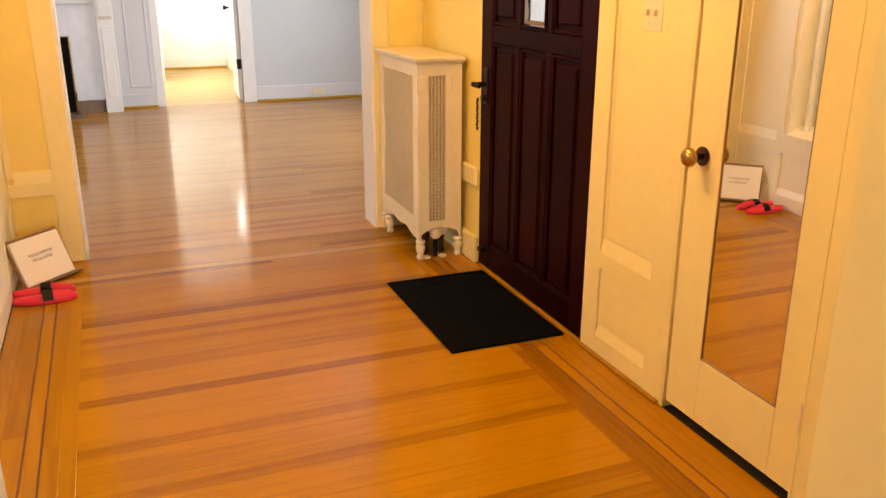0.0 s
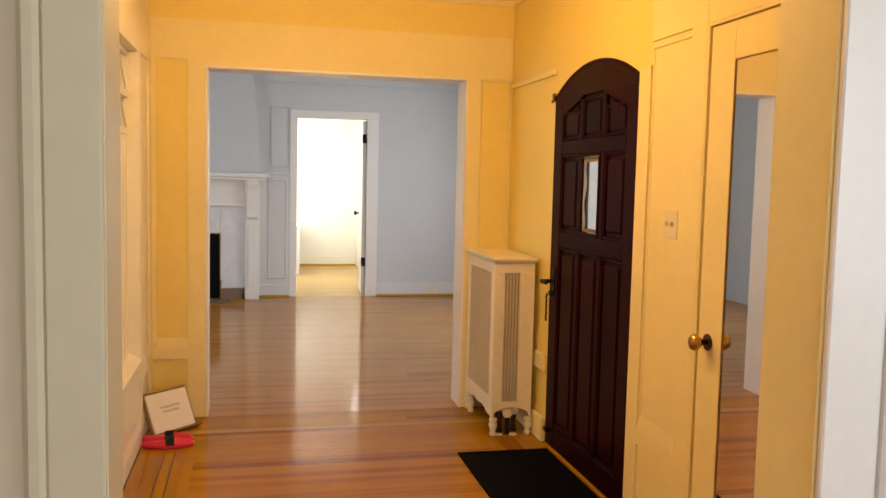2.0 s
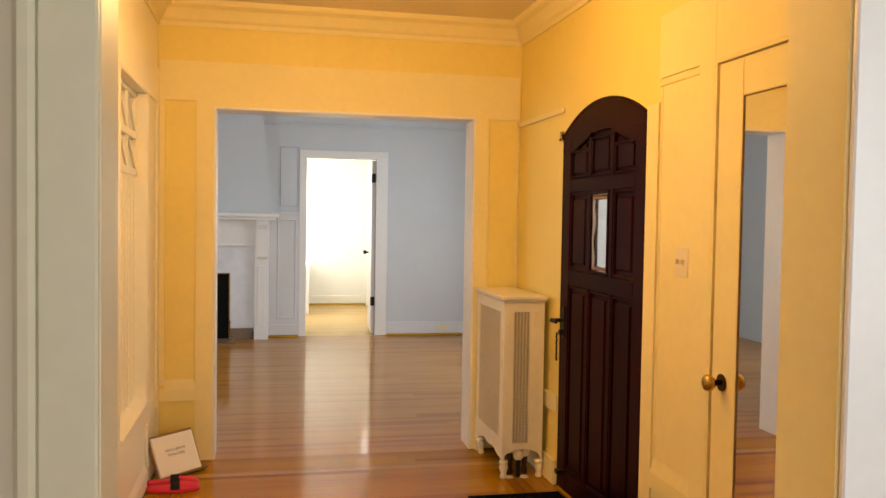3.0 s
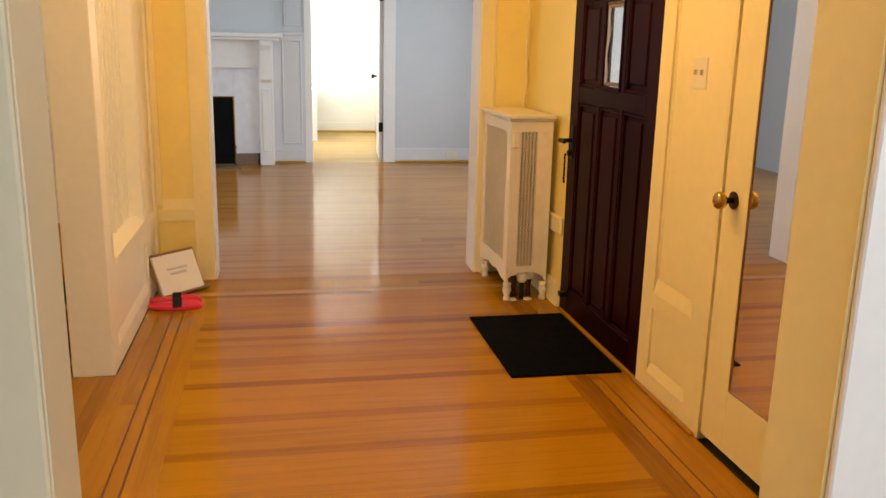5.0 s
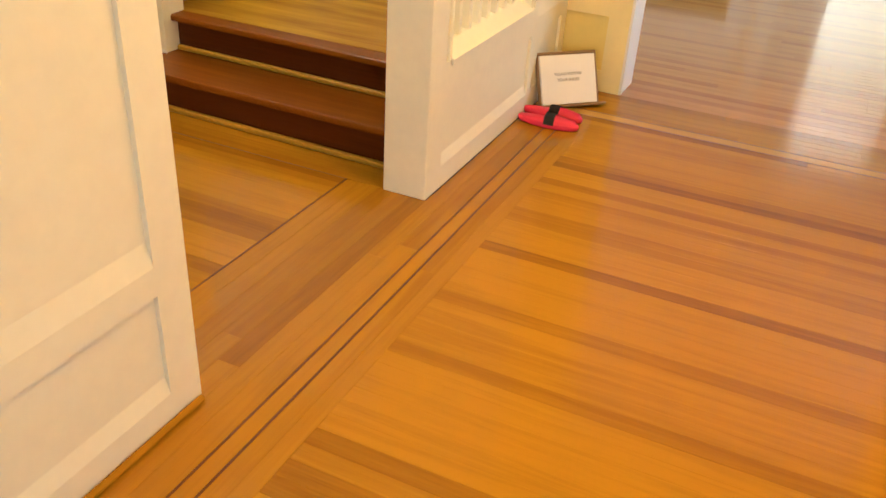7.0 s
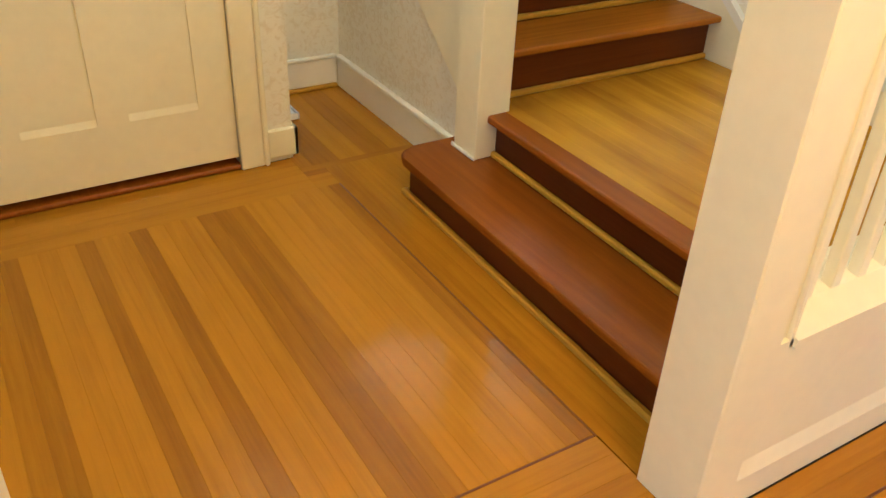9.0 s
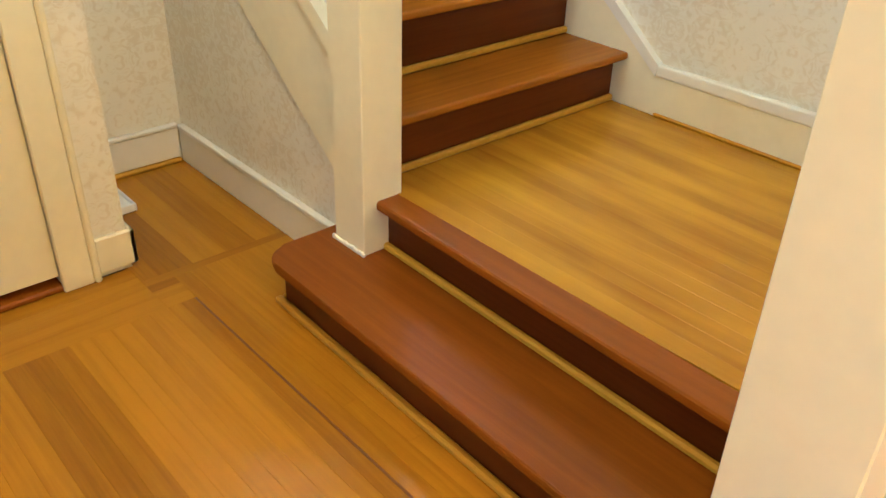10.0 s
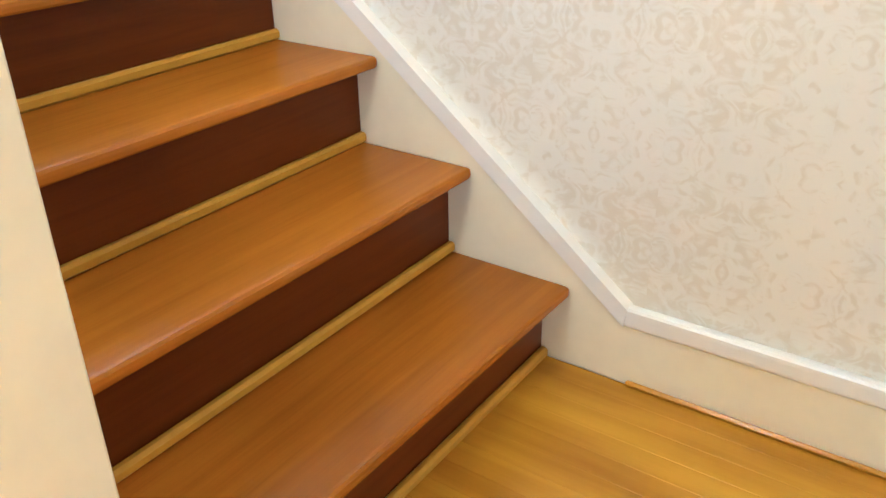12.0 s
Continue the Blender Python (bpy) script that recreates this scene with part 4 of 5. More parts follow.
def pierced(d0, d1, x0, x1, z0, z1, n):
    """A stamped grille: a square mesh with a ring in each cell."""
    bm = bmesh.new()
    p = (x1 - x0) / n
    rows = round((z1 - z0) / p)
    q = (z1 - z0) / rows
    for i in range(n + 1):
        block(bm, (x0 + i * p - 0.0009, d0, z0), (x0 + i * p + 0.0009, d1, z1))
    for k in range(rows + 1):
        block(bm, (x0, d0 + 0.001, z0 + k * q - 0.0009), (x1, d1 - 0.001, z0 + k * q + 0.0009))
    m = 10
    for i in range(n):
        for k in range(rows):
            cx, cz = x0 + (i + 0.5) * p, z0 + (k + 0.5) * q
            rings = [[bm.verts.new((cx + r * math.cos(2 * math.pi * a / m), d, cz + r * math.sin(2 * math.pi * a / m))) for a in range(m)]
                     for r, d in ((p * 0.40, d0 - 0.0005), (p * 0.27, d0 - 0.0005), (p * 0.27, d1), (p * 0.40, d1))]
            for u, w in zip(rings, rings[1:] + rings[:1]):
                for a in range(m):
                    bm.faces.new((u[a], u[(a + 1) % m], w[(a + 1) % m], w[a]))
    return bm


def radiator_cover():
    x0, x1, y0, y1, top = 1.55, 1.785, 3.965, 4.585, 1.033
    t = thing("radiator_cover", ((x0 + x1) / 2, (y0 + y1) / 2, 0), "cream painted radiator cover with pierced grilles on turned legs", "radiator cover")
    bm = bmesh.new()
    block(bm, (x0 - 0.022, y0 - 0.022, top - 0.018), (x1 + 0.012, y1 + 0.004, top), 0.005, 2)
    block(bm, (x0 - 0.012, y0 - 0.012, top - 0.032), (x1 + 0.006, y1, top - 0.0182), 0.004)
    part("top", bm, RADIATOR, t)
    # front panel with its grille opening
    gx0, gx1, gz0, gz1 = 1.608, 1.700, 0.20, 0.945
    bm = boxes(((x0, y0, 0.16), (gx0, y0 + 0.016, top - 0.032)), ((gx1, y0, 0.16), (x1, y0 + 0.016, top - 0.032)), ((gx0, y0, gz1), (gx1, y0 + 0.016, top - 0.032)), ((gx0, y0, 0.17), (gx1, y0 + 0.016, gz0)))
    front = part("front_panel", bm, RADIATOR, t)
    part("front_grille", pierced(y0 + 0.004, y0 + 0.010, gx0, gx1, gz0, gz1, 5), RADIATOR, front, "pierced cream metal grille")
    # side panel towards the foyer
    sy0, sy1 = y0 + 0.075, y1 - 0.06
    bm = boxes(((x0, y0 + 0.016, 0.16), (x0 + 0.016, sy0, top - 0.032)), ((x0, sy1, 0.16), (x0 + 0.016, y1, top - 0.032)), ((x0, sy0, 0.94), (x0 + 0.016, sy1, top - 0.032)), ((x0, sy0, 0.17), (x0 + 0.016, sy1, 0.22)))
    side = part("side_panel", bm, RADIATOR, t)
    part("side_grille", lattice(bmesh.new(), "x", x0 + 0.005, x0 + 0.010, sy0, sy1, 0.22, 0.94, 0.018, 0.0046), GRILLE, side, "fine tan metal grille")
    part("back_panel", boxes(((x1 - 0.012, y0 + 0.016, 0.16), (x1, y1, top - 0.032)), ((x0 + 0.016, y1 - 0.012, 0.16), (x1 - 0.012, y1, top - 0.032))), RADIATOR, t)
    # black sheets that stand in for the shade inside the cover
    part("shade_backing", boxes(((x0 + 0.020, y0 + 0.03, 0.20), (x0 + 0.024, y1 - 0.02, 0.96)), ((x0 + 0.024, y0 + 0.026, 0.20), (x1 - 0.02, y0 + 0.030, 0.96))), BLACK, t)
    # scalloped aprons
    bm = bmesh.new()
    n = 14
    ring = [(x0, 0.172)] + [(x0 + (x1 - x0) * i / n, 0.088 + 0.078 * math.sin(math.pi * i / n) ** 0.35) for i in range(n + 1)] + [(x1, 0.172)]
    prism(bm, ring, "y", y0 + 0.001, y0 + 0.014)
    part("apron", bm, RADIATOR, t)
    bm = bmesh.new()
    ring = [(y0, 0.172)] + [(y0 + (y1 - y0) * i / n, 0.088 + 0.045 * math.sin(math.pi * i / n) ** 0.5 + 0.008 * math.cos(6 * math.pi * i / n)) for i in range(n + 1)] + [(y1, 0.172)]
    prism(bm, ring, "x", x0 + 0.001, x0 + 0.014)
    part("apron", bm, RADIATOR, t)
    prof = [(0.013, 0.0), (0.019, 0.006), (0.020, 0.018), (0.014, 0.027), (0.019, 0.040), (0.025, 0.060), (0.024, 0.074), (0.017, 0.082), (0.024, 0.088), (0.024, 0.102)]
    for u, w in ((x0 + 0.014, y0 + 0.014), (x1 - 0.014, y0 + 0.014), (x0 + 0.014, y1 - 0.10), (x0 + 0.014, y1 - 0.016)):
        smooth(part("leg", lathe(bmesh.new(), prof, (u, w, 0), "z", 14), RADIATOR, t))
    for u in (x0 + 0.022, x1 - 0.05):
        part("corner_boss", box((u - 0.010, y0 - 0.006, 0.86), (u + 0.026, y0, 0.945), 0.006), RADIATOR, t)


radiator_cover()


def radiator():
    t = thing("radiator", (1.67, 4.28, 0), "cream painted cast-iron radiator inside the cover", "radiator")
    for i in range(6):
        y = 4.06 + i * 0.085
        bm = bmesh.new()
        for x in (1.615, 1.665, 1.715):
            lathe(bm, [(0.02, 0.16), (0.021, 0.2), (0.019, 0.85), (0.01, 0.9)], (x, y, 0), "z", 10)
        block(bm, (1.60, y - 0.025, 0.12), (1.73, y + 0.025, 0.20), 0.02, 2)
        smooth(part("section", bm, RADIATOR, t))
    # feet and pipe coloured dark to carry the shade of the gap
    for x in (1.625, 1.712):
        bm = lathe(bmesh.new(), [(0.018, 0.0), (0.02, 0.01), (0.013, 0.05), (0.02, 0.09), (0.028, 0.13)], (x, 4.065, 0), "z", 12)
        smooth(part("foot", bm, BRONZE, t, "radiator foot coloured dark for the shade under the cover"))
    v = part("valve", lathe(bmesh.new(), [(0.02, 0.10), (0.03, 0.115), (0.03, 0.15), (0.018, 0.165), (0.034, 0.17), (0.034, 0.185), (0.015, 0.19)], (1.655, 4.0, 0), "z", 14), RADIATOR, t, "cream painted radiator valve")
    part("pipe", lathe(bmesh.new(), [(0.014, 0.0), (0.014, 0.1)], (1.655, 4.0, 0), "z", 12), IRON, t)
    part("union", lathe(bmesh.new(), [(0.022, 4.0), (0.026, 4.01), (0.026, 4.035), (0.02, 4.05)], (1.70, 0, 0.135), "y", 10), RADIATOR, t)
    for x in (1.60, 1.69):
        part("floor_flange", lathe(bmesh.new(), [(0.026, 0.0), (0.024, 0.005), (0.012, 0.007)], (x, 3.99, 0), "z", 14), PLATE, t)


radiator()


def doormat():
    t = thing("doormat", (1.54, 3.27, 0), "flat black ribbed rubber doormat by the front door", "mat")
    part("pad", box((1.287, 2.86, 0.0005), (1.79, 3.69, 0.009), 0.003), RUBBER, t)
    part("rim", frame_bm("z", 0.001, 0.011, 1.287, 1.79, 2.86, 3.69, 0.022, 0.003), RUBBER, t)


doormat()


def light_switch():
    t = thing("light_switch", (E0 + 0.01, 2.45, 1.30), "ivory double toggle light switch plate on the wall", "switch")
    x = E0 + 0.012
    plate = part("plate", box((x - 0.007, 2.398, 1.25), (x, 2.50, 1.362), 0.003, 2), PLATE, t)
    for y in (2.427, 2.471):
        part("toggle", box((x - 0.020, y - 0.003, 1.300), (x - 0.005, y + 0.003, 1.318), 0.0014), PLATE, plate)
        part("slot", box((x - 0.0078, y - 0.008, 1.292), (x - 0.0065, y + 0.008, 1.322)), GRILLE, plate)
        for z in (1.272, 1.342):
            part("screw", lathe(bmesh.new(), [(0.003, x - 0.0085), (0.0035, x - 0.006)], (0, y, z), "x", 8), PLATE, plate)


light_switch()


def leaning_sign():
    t = thing("leaning_sign", (-0.195, 4.255, 0), "white card sign in a brown tray frame leaning by the wall", "sign")
    m = pose(0, 0, 0, -24.5, 0, 45)
    m.translation = Vector((-0.206, 4.290, 0.010))

    def put(name, bm, material, parent, label=""):
        bmesh.ops.transform(bm, matrix=m, verts=bm.verts)
        return part(name, bm, material, parent, label)
    put("back_board", box((-0.146, 0.012, 0.0), (0.146, 0.02, 0.250)), FRAMEWOOD, t)
    bm = bmesh.new()
    block(bm, (-0.148, -0.016, 0.0), (0.178, 0.024, 0.012), 0.003)
    block(bm, (-0.150, 0.0, 0.238), (0.150, 0.024, 0.250), 0.003)
    block(bm, (-0.150, 0.0, 0.012), (-0.142, 0.024, 0.238), 0.003)
    block(bm, (0.140, 0.0, 0.012), (0.150, 0.024, 0.238), 0.003)
    put("tray_frame", bm, FRAMEWOOD, t, "brown wooden tray frame")
    card = put("card", box((-0.142, -0.010, 0.014), (0.136, 0.012, 0.234), 0.002), CARD, t, "white card face")
    for words, size, z in (("PLEASE REMOVE", 0.0190, 0.142), ("YOUR SHOES", 0.0190, 0.116)):
        font = bpy.data.curves.new("writing", "FONT")
        font.body, font.size, font.align_x, font.extrude = words, size, "CENTER", 0.0004
        text = bpy.data.objects.new("writing", font)
        me = bpy.data.meshes.new_from_object(text)
        bm = bmesh.new()
        bm.from_mesh(me)
        bpy.data.objects.remove(text)
        bpy.data.meshes.remove(me)
        bmesh.ops.transform(bm, matrix=pose(-0.005, -0.0108, z, 90), verts=bm.verts)
        put("line_of_writing", bm, INK, card)


leaning_sign()


def slipper():
    t = thing("slipper", (0, 0, 0), "pink foam slipper with a black strap, lying by the wall", "slipper", "pair of slippers")
    n = 22

    def outline(s, grow=0.0):
        pts = []
        for i in range(n):
            a = 2 * math.pi * i / n
            u = math.cos(a)
            w = 0.040 + 0.008 * u if u > 0 else 0.040 + 0.006 * u
            pts.append(((0.136 + grow) * u * s, (w + grow) * math.sin(a) * s))
        return pts
    bm = bmesh.new()
    rings = []
    for s, z in ((0.97, 0.001), (1.0, 0.008), (1.0, 0.020), (0.95, 0.028)):
        rings.append([bm.verts.new((x, y, z + 0.006 * max(0, -x / 0.128))) for x, y in outline(s)])
    for a, b in zip(rings, rings[1:]):
        for i in range(n):
            bm.faces.new((a[i], a[(i + 1) % n], b[(i + 1) % n], b[i]))
    bm.faces.new(rings[0])
    bm.faces.new(rings[-1])
    smooth(part("sole", bm, PINK, t))
    bm = bmesh.new()
    rows = []
    for i in range(7):
        u = 0.015 + 0.105 * i / 6
        half = 0.040 * math.sqrt(max(0.05, 1 - (u / 0.130) ** 2)) + 0.004
        rows.append([bm.verts.new((u, half * math.cos(math.pi * j / 8), 0.022 + (0.034 - 0.018 * i / 6) * math.sin(math.pi * j / 8))) for j in range(9)])
    for a, b in zip(rows, rows[1:]):
        for j in range(8):
            bm.faces.new((a[j], a[j + 1], b[j + 1], b[j]))
    bmesh.ops.solidify(bm, geom=bm.faces[:], thickness=0.006)
    smooth(part("upper", bm, PINK, t))
    bm = bmesh.new()
    rows = []
    for i in range(4):
        u = -0.012 + 0.045 * i / 3
        rows.append([bm.verts.new((u, 0.047 * math.cos(math.pi * j / 8), 0.020 + 0.038 * math.sin(math.pi * j / 8))) for j in range(9)])
    for a, b in zip(rows, rows[1:]):
        for j in range(8):
            bm.faces.new((a[j], a[j + 1], b[j + 1], b[j]))
    bmesh.ops.solidify(bm, geom=bm.faces[:], thickness=0.004)
    smooth(part("strap", bm, BLACKCLOTH, t, "black fabric strap"))
    return t


one = slipper()
copy_thing(one, pose(-0.240, 4.140, 0, 0, 0, 3))
one.matrix_basis = pose(-0.228, 4.040, 0, 0, 0, 5)


def slatted_screen():
    """White slats in the west wall: crossed lattice panels over a row of square uprights."""
    t = thing("slatted_screen", (W1 + 0.05, 3.66, SZ0 + 0.05), "cream painted screen of upright slats below crossed lattice panels", "screen")
    xa, xb = W0 - 0.082, W0 - 0.052
    for z in (1.675, 1.866):
        part("crossbar", box((xa - 0.002, SY0 + 0.012, z - 0.018), (xb + 0.002, SY1 - 0.012, z + 0.018), 0.003), IVORY, t)
    part("crossbar", box((xa - 0.002, SY0 + 0.012, 2.062), (xb + 0.002, SY1 - 0.012, SZ1 - 0.012), 0.003), IVORY, t)
    n = 9
    w = (SY1 - SY0 - 0.024) / n
    for i in range(1, n):
        y = SY0 + 0.012 + i * w
        part("slat", box((xa, y - 0.015, SZ0 + 0.03), (xb, y + 0.015, 1.657), 0.003), IVORY, t)
    for z0, z1 in ((1.693, 1.848), (1.884, 2.062)):
        for i in range(0, n, 3):
            y0, y1 = SY0 + 0.012 + i * w, SY0 + 0.012 + (i + 3) * w
            part("lattice_post", box((xa, y1 - 0.012, z0), (xb, y1 + 0.002, z1)), IVORY, t)
            bm = bmesh.new()
            prism(bm, [(y0, z0), (y0 + 0.016, z0), (y1, z1), (y1 - 0.016, z1)], "x", xa + 0.004, xb - 0.014)
            prism(bm, [(y0, z1), (y0 + 0.016, z1), (y1, z0), (y1 - 0.016, z0)], "x", xa + 0.016, xb - 0.002)
            part("lattice_cross", bm, IVORY, t)


slatted_screen()


def ceiling_light(place, label):
    t = thing("ceiling_light", place, label, "lamp", "ceiling lights")
    x, y, z = place
    part("canopy", lathe(bmesh.new(), [(0.075, CZ - 0.001), (0.075, CZ - 0.012), (0.03, CZ - 0.03), (0.012, CZ - 0.034)], (x, y, 0), "z", 24), BRASS, t)
    part("stem", lathe(bmesh.new(), [(0.008, CZ - 0.034), (0.008, CZ - 0.16)], (x, y, 0), "z", 10), BRASS, t)
    part("socket", lathe(bmesh.new(), [(0.022, CZ - 0.16), (0.026, CZ - 0.19), (0.02, CZ - 0.215)], (x, y, 0), "z", 14), BRASS, t)


ceiling_light((0.62, 2.72, CZ), "brass ceiling light with a warm bulb in the foyer")
ceiling_light((-1.86, 2.98, CZ), "brass ceiling light with a warm bulb in the stair hall")

# ---- stair ----
Z1, Z2 = 0.172, 0.333
LX = W1 - 0.004


def nosed(x0, x1, y0, y1, z0, z1, radius=0.012):
    """A tread board with a rounded front."""
    return box((x0, y0, z0), (x1, y1, z1), radius, 3)


def skew(bm):
    """The two lower steps run a touch out of square with the foyer."""
    for v in bm.verts:
        v.co.y -= 0.020 * (v.co.x + 1.90)
    return bm


stair = thing("staircase", (-1.9, 3.4, 0), "polished mahogany stair with pale oak cove strips and a landing", "staircase")
bm = bmesh.new()
ring = [(LX, 3.567), (LX, 3.270)]
ring += [(-1.945 - 0.07 * math.sin(a), 3.340 - 0.07 * math.cos(a)) for a in (math.pi / 2 * i / 8 for i in range(9))]
ring += [(-2.015, 3.525), (-1.945, 3.525), (-1.945, 3.567)]
prism(bm, ring, "z", Z1 - 0.032, Z1)
edges = [e for e in bm.edges if abs(e.verts[0].co.z - e.verts[1].co.z) < 1e-5 and e.verts[0].co.y < 3.50 and e.verts[1].co.y < 3.50]
bmesh.ops.bevel(bm, geom=edges, offset=0.012, segments=3, affect="EDGES", profile=0.5)
part("tread", skew(bm), TREAD, stair, "polished mahogany tread with a rounded corner")
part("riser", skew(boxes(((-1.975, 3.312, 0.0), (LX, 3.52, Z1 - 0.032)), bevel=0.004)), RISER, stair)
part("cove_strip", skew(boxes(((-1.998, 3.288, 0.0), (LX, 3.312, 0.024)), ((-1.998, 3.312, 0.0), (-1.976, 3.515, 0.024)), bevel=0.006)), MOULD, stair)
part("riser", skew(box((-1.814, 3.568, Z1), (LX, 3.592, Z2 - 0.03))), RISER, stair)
part("cove_strip", skew(boxes(((-1.814, 3.546, Z1), (LX, 3.568, Z1 + 0.023)), bevel=0.006)), MOULD, stair)
bm = skew(nosed(-1.857, LX, 3.527, 3.625, Z2 - 0.031, Z2 - 0.0012))
part("nosing", bm, TREAD, stair, "polished mahogany landing nosing")
part("landing_frame", box((-1.93, 3.60, 0.0), (LX, BY - 0.002, Z2 - 0.02)), DARKGAP, stair)
noses = [(-1.861, 0.520), (-2.100, 0.727), (-2.335, 0.926)]
while len(noses) < 9:
    x, z = noses[-1]
    noses.append((x - 0.238, z + 0.195))
below = Z2
for i, (x, z) in enumerate(noses):
    back = x - 0.31 if i + 1 == len(noses) else noses[i + 1][0] - 0.075
    y0 = 3.58
    bm = nosed(back, x, y0, BY - 0.021, z - 0.026, z)
    for v in bm.verts:
        v.co.x -= 0.014 * (BY - v.co.y)
    part("tread", bm, TREAD_Y, stair)
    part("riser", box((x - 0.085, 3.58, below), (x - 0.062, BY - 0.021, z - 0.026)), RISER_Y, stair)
    part("cove_strip", boxes(((x - 0.062, 3.616 if i == 0 else 3.58, below), (x - 0.042, BY - 0.021, below + 0.024)), bevel=0.006), MOULD, stair)
    below = z


def newel():
    t = thing("newel_post", (-1.872, 3.526, Z1), "square white painted newel post standing on the first step", "newel post")
    shaft = part("shaft", box((-1.952, 3.481, Z1), (-1.814, 3.615, 1.32), 0.003), IVORY, t)
    part("cap", boxes(((-1.972, 3.461, 1.32), (-1.794, 3.635, 1.36)), bevel=0.01), IVORY, t)
    bm = bmesh.new()
    for i in range(16):
        u = -1.960 + 0.150 * i / 16
        h = 0.008 + 0.007 * random.random()
        block(bm, (u, 3.473, Z1), (u + 0.0097, 3.482, Z1 + h), 0.002)
    part("caulk_bead", bm, WHITE, shaft, "rough white caulk at the foot")
    return t


newel()


def balustrade():
    t = thing("balustrade", (-2.2, PY + 0.03, 0.9), "white painted stair balustrade with slim square balusters", "balustrade")
    n = 12
    for i in range(n):
        x = -2.075 - 0.105 * i
        z = rake(x, 0.68)
        part("baluster", box((x - 0.014, PY + 0.012, z - 0.012), (x + 0.014, PY + 0.04, z + 0.62), 0.003), WHITE, t)
    bm = bmesh.new()
    prism(bm, [(-1.945, rake(-1.945, 1.26)), (-3.4, rake(-3.4, 1.26)), (-3.4, rake(-3.4, 1.32)), (-1.945, rake(-1.945, 1.32))], "y", PY - 0.005, PY + 0.055)
    part("handrail", bm, TREAD, t, "mahogany handrail")
    return t


balustrade()
tray = thing("plastic_tray", (-2.86, 3.16, 0), "small white plastic tray lying on the passage floor", "tray")
part("rim", frame_bm("z", 0.001, 0.03, -2.96, -2.77, 3.10, 3.22, 0.008, 0.003), PAPERWHITE, tray)
part("base", box((-2.952, 3.108, 0.001), (-2.778, 3.212, 0.02), 0.003), PAPERWHITE, tray)

# ---- living room things ----


def fireplace():
    t = thing("fireplace", (-0.62, LRY - 0.15, 0), "white painted fireplace with a wooden mantel and black firebox", "fireplace")
    yb = LRY
    bm = bmesh.new()
    prism(bm, [(-1.56, 1.49), (0.30, 1.49), (0.19, 2.72), (-1.45, 2.72)], "y", yb - 0.16, yb)
    part("chimney_breast", bm, GREY, t, "tapering blue-grey plaster chimney breast")
    part("mantel_shelf", boxes(((-1.66, yb - 0.36, 1.445), (0.385, yb, 1.49)), ((-1.62, yb - 0.32, 1.41), (0.345, yb, 1.445)), bevel=0.008), WHITE, t, "white painted mantel shelf")
    part("frieze", box((-1.45, yb - 0.20, 1.10), (0.105, yb, 1.41), 0.003), WHITE, t)
    part("frieze_bead", boxes(((-1.45, yb - 0.215, 1.10), (0.08, yb - 0.20, 1.125)), bevel=0.005), WHITE, t)
    for a, b in ((0.105, 0.27), (-1.61, -1.445)):
        pilaster = part("pilaster", box((a, yb - 0.24, 0.0), (b, yb, 1.41), 0.005), WHITE, t, "white painted pilaster")
        part("pilaster_panel", box((a + 0.035, yb - 0.25, 0.16), (b - 0.035, yb - 0.24, 0.88), 0.006), WHITE, pilaster)
        bm = bmesh.new()
        prism(bm, [(yb - 0.24, 1.41), (yb - 0.35, 1.41), (yb - 0.345, 1.36), (yb - 0.31, 1.30), (yb - 0.29, 1.12), (yb - 0.28, 0.98), (yb - 0.255, 0.95), (yb - 0.24, 0.95)], "x", a + 0.03, b - 0.02)
        part("corbel", bm, WHITE, pilaster, "carved white corbel")
    # tiled surround, one slab over the box and one to each side
    part("surround", boxes(((-0.175, yb - 0.17, 0.13), (0.105, yb, 1.10)), ((-1.42, yb - 0.17, 0.13), (-1.05, yb, 1.10)), ((-1.05, yb - 0.17, 0.78), (-0.175, yb, 1.10)), bevel=0.003), MARBLE, t, "veined white marble surround")
    for a, b in ((-0.175, 0.08), (-1.42, -1.05)):
        part("hearth_base", box((a, yb - 0.19, 0.0), (b, yb, 0.13), 0.003), TILE, t, "brown tile base")
    part("firebox", boxes(((-1.05, yb - 0.02, 0), (-0.175, yb, 0.78)), ((-1.05, yb - 0.15, 0.0), (-0.175, yb - 0.02, 0.012))), BLACK, t, "sooty black firebox")
    screen = part("screen", box((-1.04, yb - 0.165, 0.02), (-0.185, yb - 0.155, 0.765)), BLACK, t, "black mesh fire screen")
    part("screen_frame", frame_bm("y", yb - 0.185, yb - 0.165, -1.05, -0.175, 0.0, 0.785, 0.012, 0.003), BRASS, screen, "thin brass screen frame")
    part("hearth", box((-1.42, yb - 0.55, 0.0), (-0.10, yb - 0.19, 0.012), 0.003), TILE, t)


fireplace()
tool = thing("fire_tool", (-0.17, LRY - 0.27, 0.012), "small brass fire iron standing beside the hearth", "fire iron")
part("rod", lathe(bmesh.new(), [(0.03, 0.0), (0.03, 0.012), (0.008, 0.02), (0.008, 0.20), (0.016, 0.22), (0.004, 0.24)], (-0.17, LRY - 0.27, 0.0), "z", 12), BRASS, tool)
outlet = thing("wall_outlet", (2.42, LRY - 0.02, 0.08), "small pale outlet in the baseboard", "outlet")
part("plate", box((2.34, LRY - 0.026, 0.055), (2.48, LRY - 0.018, 0.125), 0.003), GRILLE, outlet)
shelf = thing("low_shelf", (0.55, 12.6, 0), "low white painted shelf unit in the sun room", "shelf")
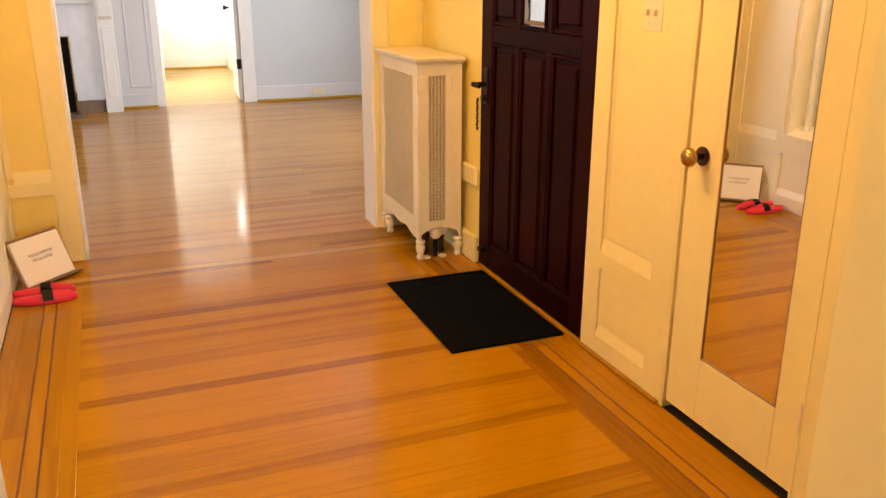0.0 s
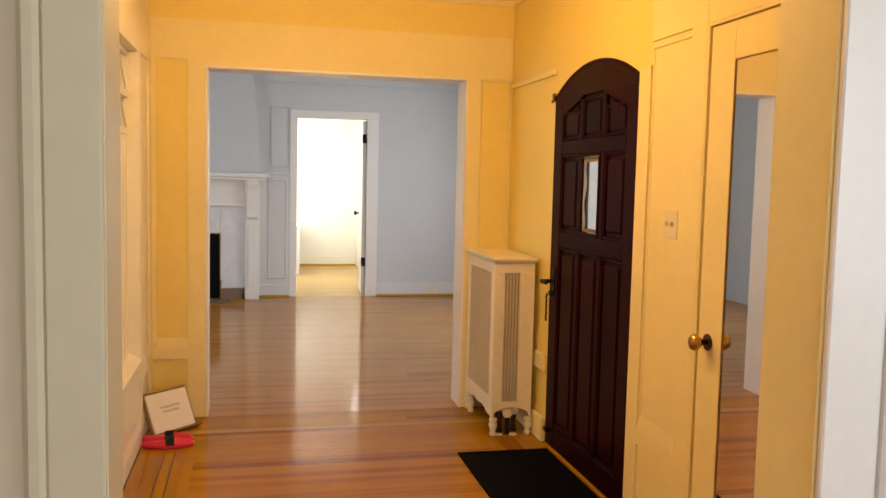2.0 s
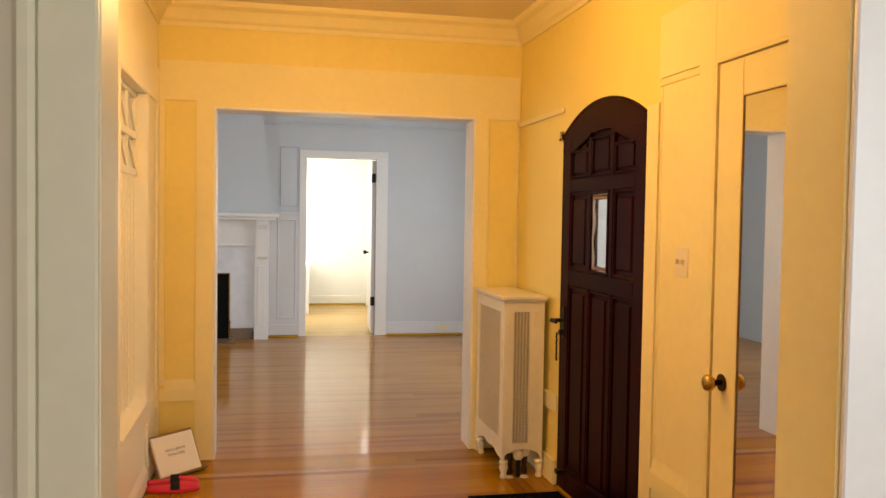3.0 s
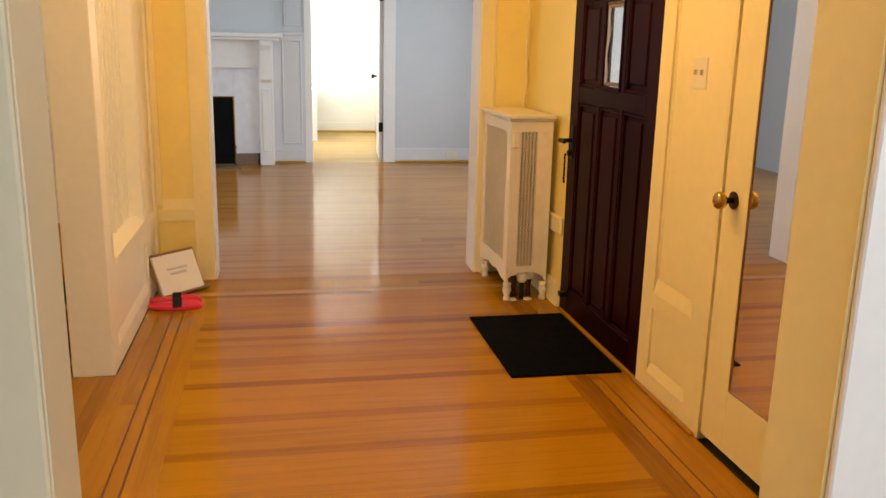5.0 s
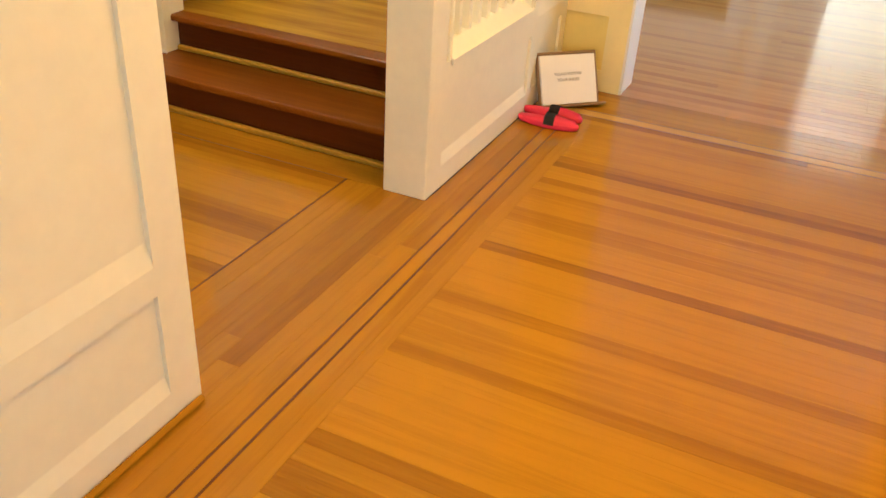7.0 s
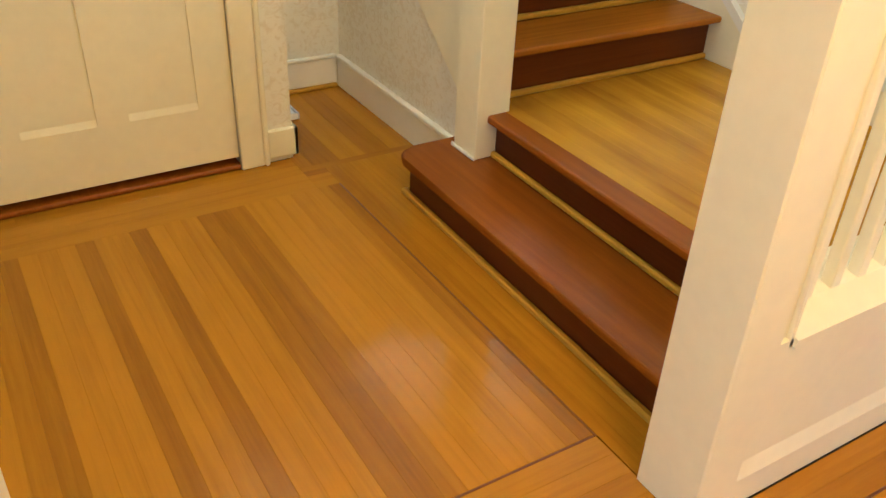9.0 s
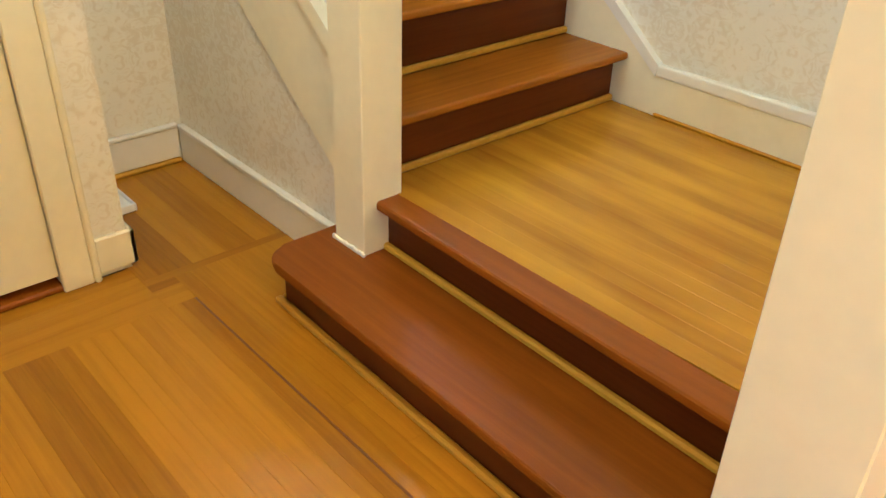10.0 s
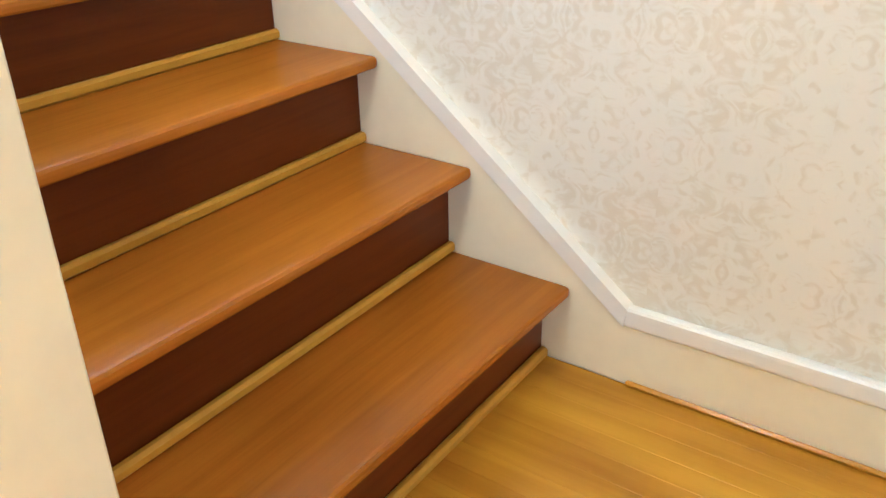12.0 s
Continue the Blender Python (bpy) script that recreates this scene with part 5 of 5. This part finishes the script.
part("top", box((0.225, 12.05, 0.70), (0.90, 13.41, 0.74), 0.004), WHITE, shelf)
for z in (0.04, 0.36):
    part("shelf_board", box((0.225, 12.052, z), (0.86, 13.39, z + 0.03), 0.003), WHITE, shelf)
for y in (12.05, 13.37):
    part("side_panel", box((0.225, y, 0.0), (0.87, y + 0.03, 0.70), 0.003), WHITE, shelf)

# ---- floor boards ----
BOARD = {}


def board_mesh(length, width, axis, material):
    """One bevelled floor board lying along axis, cached so that alike boards share it."""
    key = (round(length, 3), round(width, 4), axis, material.name)
    if key not in BOARD:
        a, b = (length / 2, width / 2) if axis == "X" else (width / 2, length / 2)
        g, c, h = 0.00015, 0.0005, 0.018
        bm = bmesh.new()
        low = [bm.verts.new((sx * (a - g), sy * (b - g), -h)) for sx, sy in ((-1, -1), (1, -1), (1, 1), (-1, 1))]
        mid = [bm.verts.new((sx * (a - g), sy * (b - g), -c * 0.8)) for sx, sy in ((-1, -1), (1, -1), (1, 1), (-1, 1))]
        top = [bm.verts.new((sx * (a - g - c), sy * (b - g - c), 0)) for sx, sy in ((-1, -1), (1, -1), (1, 1), (-1, 1))]
        for p, q in ((low, mid), (mid, top)):
            for i in range(4):
                bm.faces.new((p[i], p[(i + 1) % 4], q[(i + 1) % 4], q[i]))
        bm.faces.new(top)
        me = bpy.data.meshes.new("floor_board")
        bmesh.ops.recalc_face_normals(bm, faces=bm.faces)
        bm.to_mesh(me)
        bm.free()
        me.materials.append(material)
        BOARD[key] = me
    return BOARD[key]


FLOOR = bpy.data.objects["floor"]


def board(x0, x1, y0, y1, z, axis, material, name="floor_board", parent=None):
    length, width = (x1 - x0, y1 - y0) if axis == "X" else (y1 - y0, x1 - x0)
    ob = new(name, board_mesh(length, width, axis, material))
    ob.parent = parent or FLOOR
    if ob.parent.type == "EMPTY":
        ob.location = Vector(((x0 + x1) / 2, (y0 + y1) / 2, z)) - ob.parent.location
    else:
        ob.location = ((x0 + x1) / 2, (y0 + y1) / 2, z)
    return ob


rng = random.Random(11)


def cuts(lo, hi, least, most):
    """Break points between lo and hi on a 0.1 m grid."""
    out, u = [lo], lo
    while hi - u > most:
        u += round(rng.uniform(least, most), 1)
        if hi - u < least * 0.6:
            break
        out.append(u)
    return out + [hi]


def field(x0, x1, y0, y1, z, axis, width, least, most, material, parent=None):
    """Rows of boards filling a rectangle."""
    across = (y0, y1) if axis == "X" else (x0, x1)
    n = max(1, round((across[1] - across[0]) / width))
    w = (across[1] - across[0]) / n
    for i in range(n):
        c0, c1 = across[0] + i * w, across[0] + (i + 1) * w
        span = cuts(*((x0, x1) if axis == "X" else (y0, y1)), least, most)
        for a, b in zip(span, span[1:]):
            if axis == "X":
                board(a, b, c0, c1, z, axis, material, parent=parent)
            else:
                board(c0, c1, a, b, z, axis, material, parent=parent)


# foyer: field across, borders along with twin walnut lines
FY0, FY1 = 1.0, 4.16
field(-0.075, 1.525, FY0, FY1, 0, "X", 0.0565, 0.7, 1.7, OAK_X)
for x0, x1 in ((-0.365, -0.305), (-0.305, -0.2355), (-0.2285, -0.1835), (-0.1765, -0.125), (-0.125, -0.075), (1.525, 1.57), (1.57, 1.6205), (1.6275, 1.6715), (1.6785, 1.735), (1.735, 1.81)):
    field(x0, x1, FY0, FY1, 0, "Y", 0.1, 1.3, 2.2, OAK_Y)
for x in (-0.232, -0.18, 1.624, 1.675):
    board(x - 0.0035, x + 0.0035, FY0, FY1, 0, "Y", INLAY, "inlay_strip")
# cross boards towards the living room, with the pale strip
field(-0.365, 1.81, 4.16, 4.25, 0, "X", 0.045, 0.9, 1.9, OAK_X)
board(-0.365, 1.81, 4.25, 4.259, 0, "X", INLAY, "inlay_strip")
field(-0.365, 1.81, 4.259, 4.318, 0, "X", 0.06, 1.2, 2.2, OAK_SILL)
board(-0.365, 1.81, 4.318, 4.327, 0, "X", INLAY, "inlay_strip")
field(-0.365, 1.81, 4.327, 4.60, 0, "X", 0.0565, 0.8, 1.7, OAK_X)
# opening and stair hall
field(-0.69, -0.365, 0.95, 3.125, 0, "Y", 0.06, 1.1, 2.0, OAK_Y)
board(-0.697, -0.69, 0.95, 3.12, 0, "Y", INLAY_B, "inlay_strip")
field(-2.17, -0.697, 0.95, 3.04, 0, "X", 0.0565, 0.6, 1.5, OAK_X)
field(-2.17, -0.697, 3.04, 3.122, 0, "X", 0.04, 0.9, 1.8, OAK_X)
board(-2.17, -0.69, 3.122, 3.129, 0, "X", INLAY_B, "inlay_strip")
field(-2.31, -0.54, 3.129, 3.33, 0, "X", 0.05, 0.8, 1.6, OAK_X)
field(-2.44, -2.17, 0.95, 3.04, 0, "Y", 0.0625, 1.1, 2.0, OAK_Y)
field(-2.31, -2.27, 3.04, 3.129, 0, "Y", 0.06, 0.3, 0.5, OAK_Y)
field(-2.27, -2.17, 3.04, 3.129, 0, "Y", 0.05, 0.3, 0.5, OAK_Y)
board(-2.345, -2.31, 3.04, 3.545, 0, "Y", OAK_Y)
field(-2.31, -1.975, 3.33, 3.545, 0, "X", 0.057, 0.3, 0.6, OAK_X)
field(-3.07, -2.345, 3.04, 3.545, 0, "X", 0.057, 0.6, 0.9, OAK_X)
# landing
field(-1.918, LX, 3.60, BY - 0.022, Z2, "X", 0.0565, 0.6, 1.4, OAK_LAND, stair)

# far and unseen floors: boards joined into one sheet each


def joined_boards(name, x0, x1, y0, y1, width, material, label):
    verts, faces = [], []
    n = round((y1 - y0) / width)
    w = (y1 - y0) / n
    for i in range(n):
        span = cuts(x0, x1, 0.9, 2.2)
        for a, b in zip(span, span[1:]):
            k = len(verts)
            c0, c1 = y0 + i * w, y0 + (i + 1) * w
            g, c = 0.00015, 0.0004
            verts += [(a + g, c0 + g, -0.012), (b - g, c0 + g, -0.012), (b - g, c1 - g, -0.012), (a + g, c1 - g, -0.012),
                      (a + g + c, c0 + g + c, 0), (b - g - c, c0 + g + c, 0), (b - g - c, c1 - g - c, 0), (a + g + c, c1 - g - c, 0)]
            faces += [(k + 4, k + 5, k + 6, k + 7)] + [(k + j, k + (j + 1) % 4, k + 4 + (j + 1) % 4, k + 4 + j) for j in range(4)]
    me = bpy.data.meshes.new(name)
    me.from_pydata(verts, [], faces)
    me.materials.append(material)
    ob = new(name, me)
    ob.parent = FLOOR
    return tagged(ob, label, "", "", "stuff")


joined_boards("living_room_boards", -2.56, 3.16, 4.60, LRY, 0.0565, OAK_ISLE, "varnished oak strip floor of the living room")
joined_boards("sun_room_boards", 0.22, 1.88, LRY, 13.45, 0.0565, OAK_SUN, "varnished oak strip floor of the sun room")
joined_boards("near_room_boards", -2.95, 2.95, -3.0, 0.95, 0.0565, OAK_ISLE, "varnished oak strip floor")
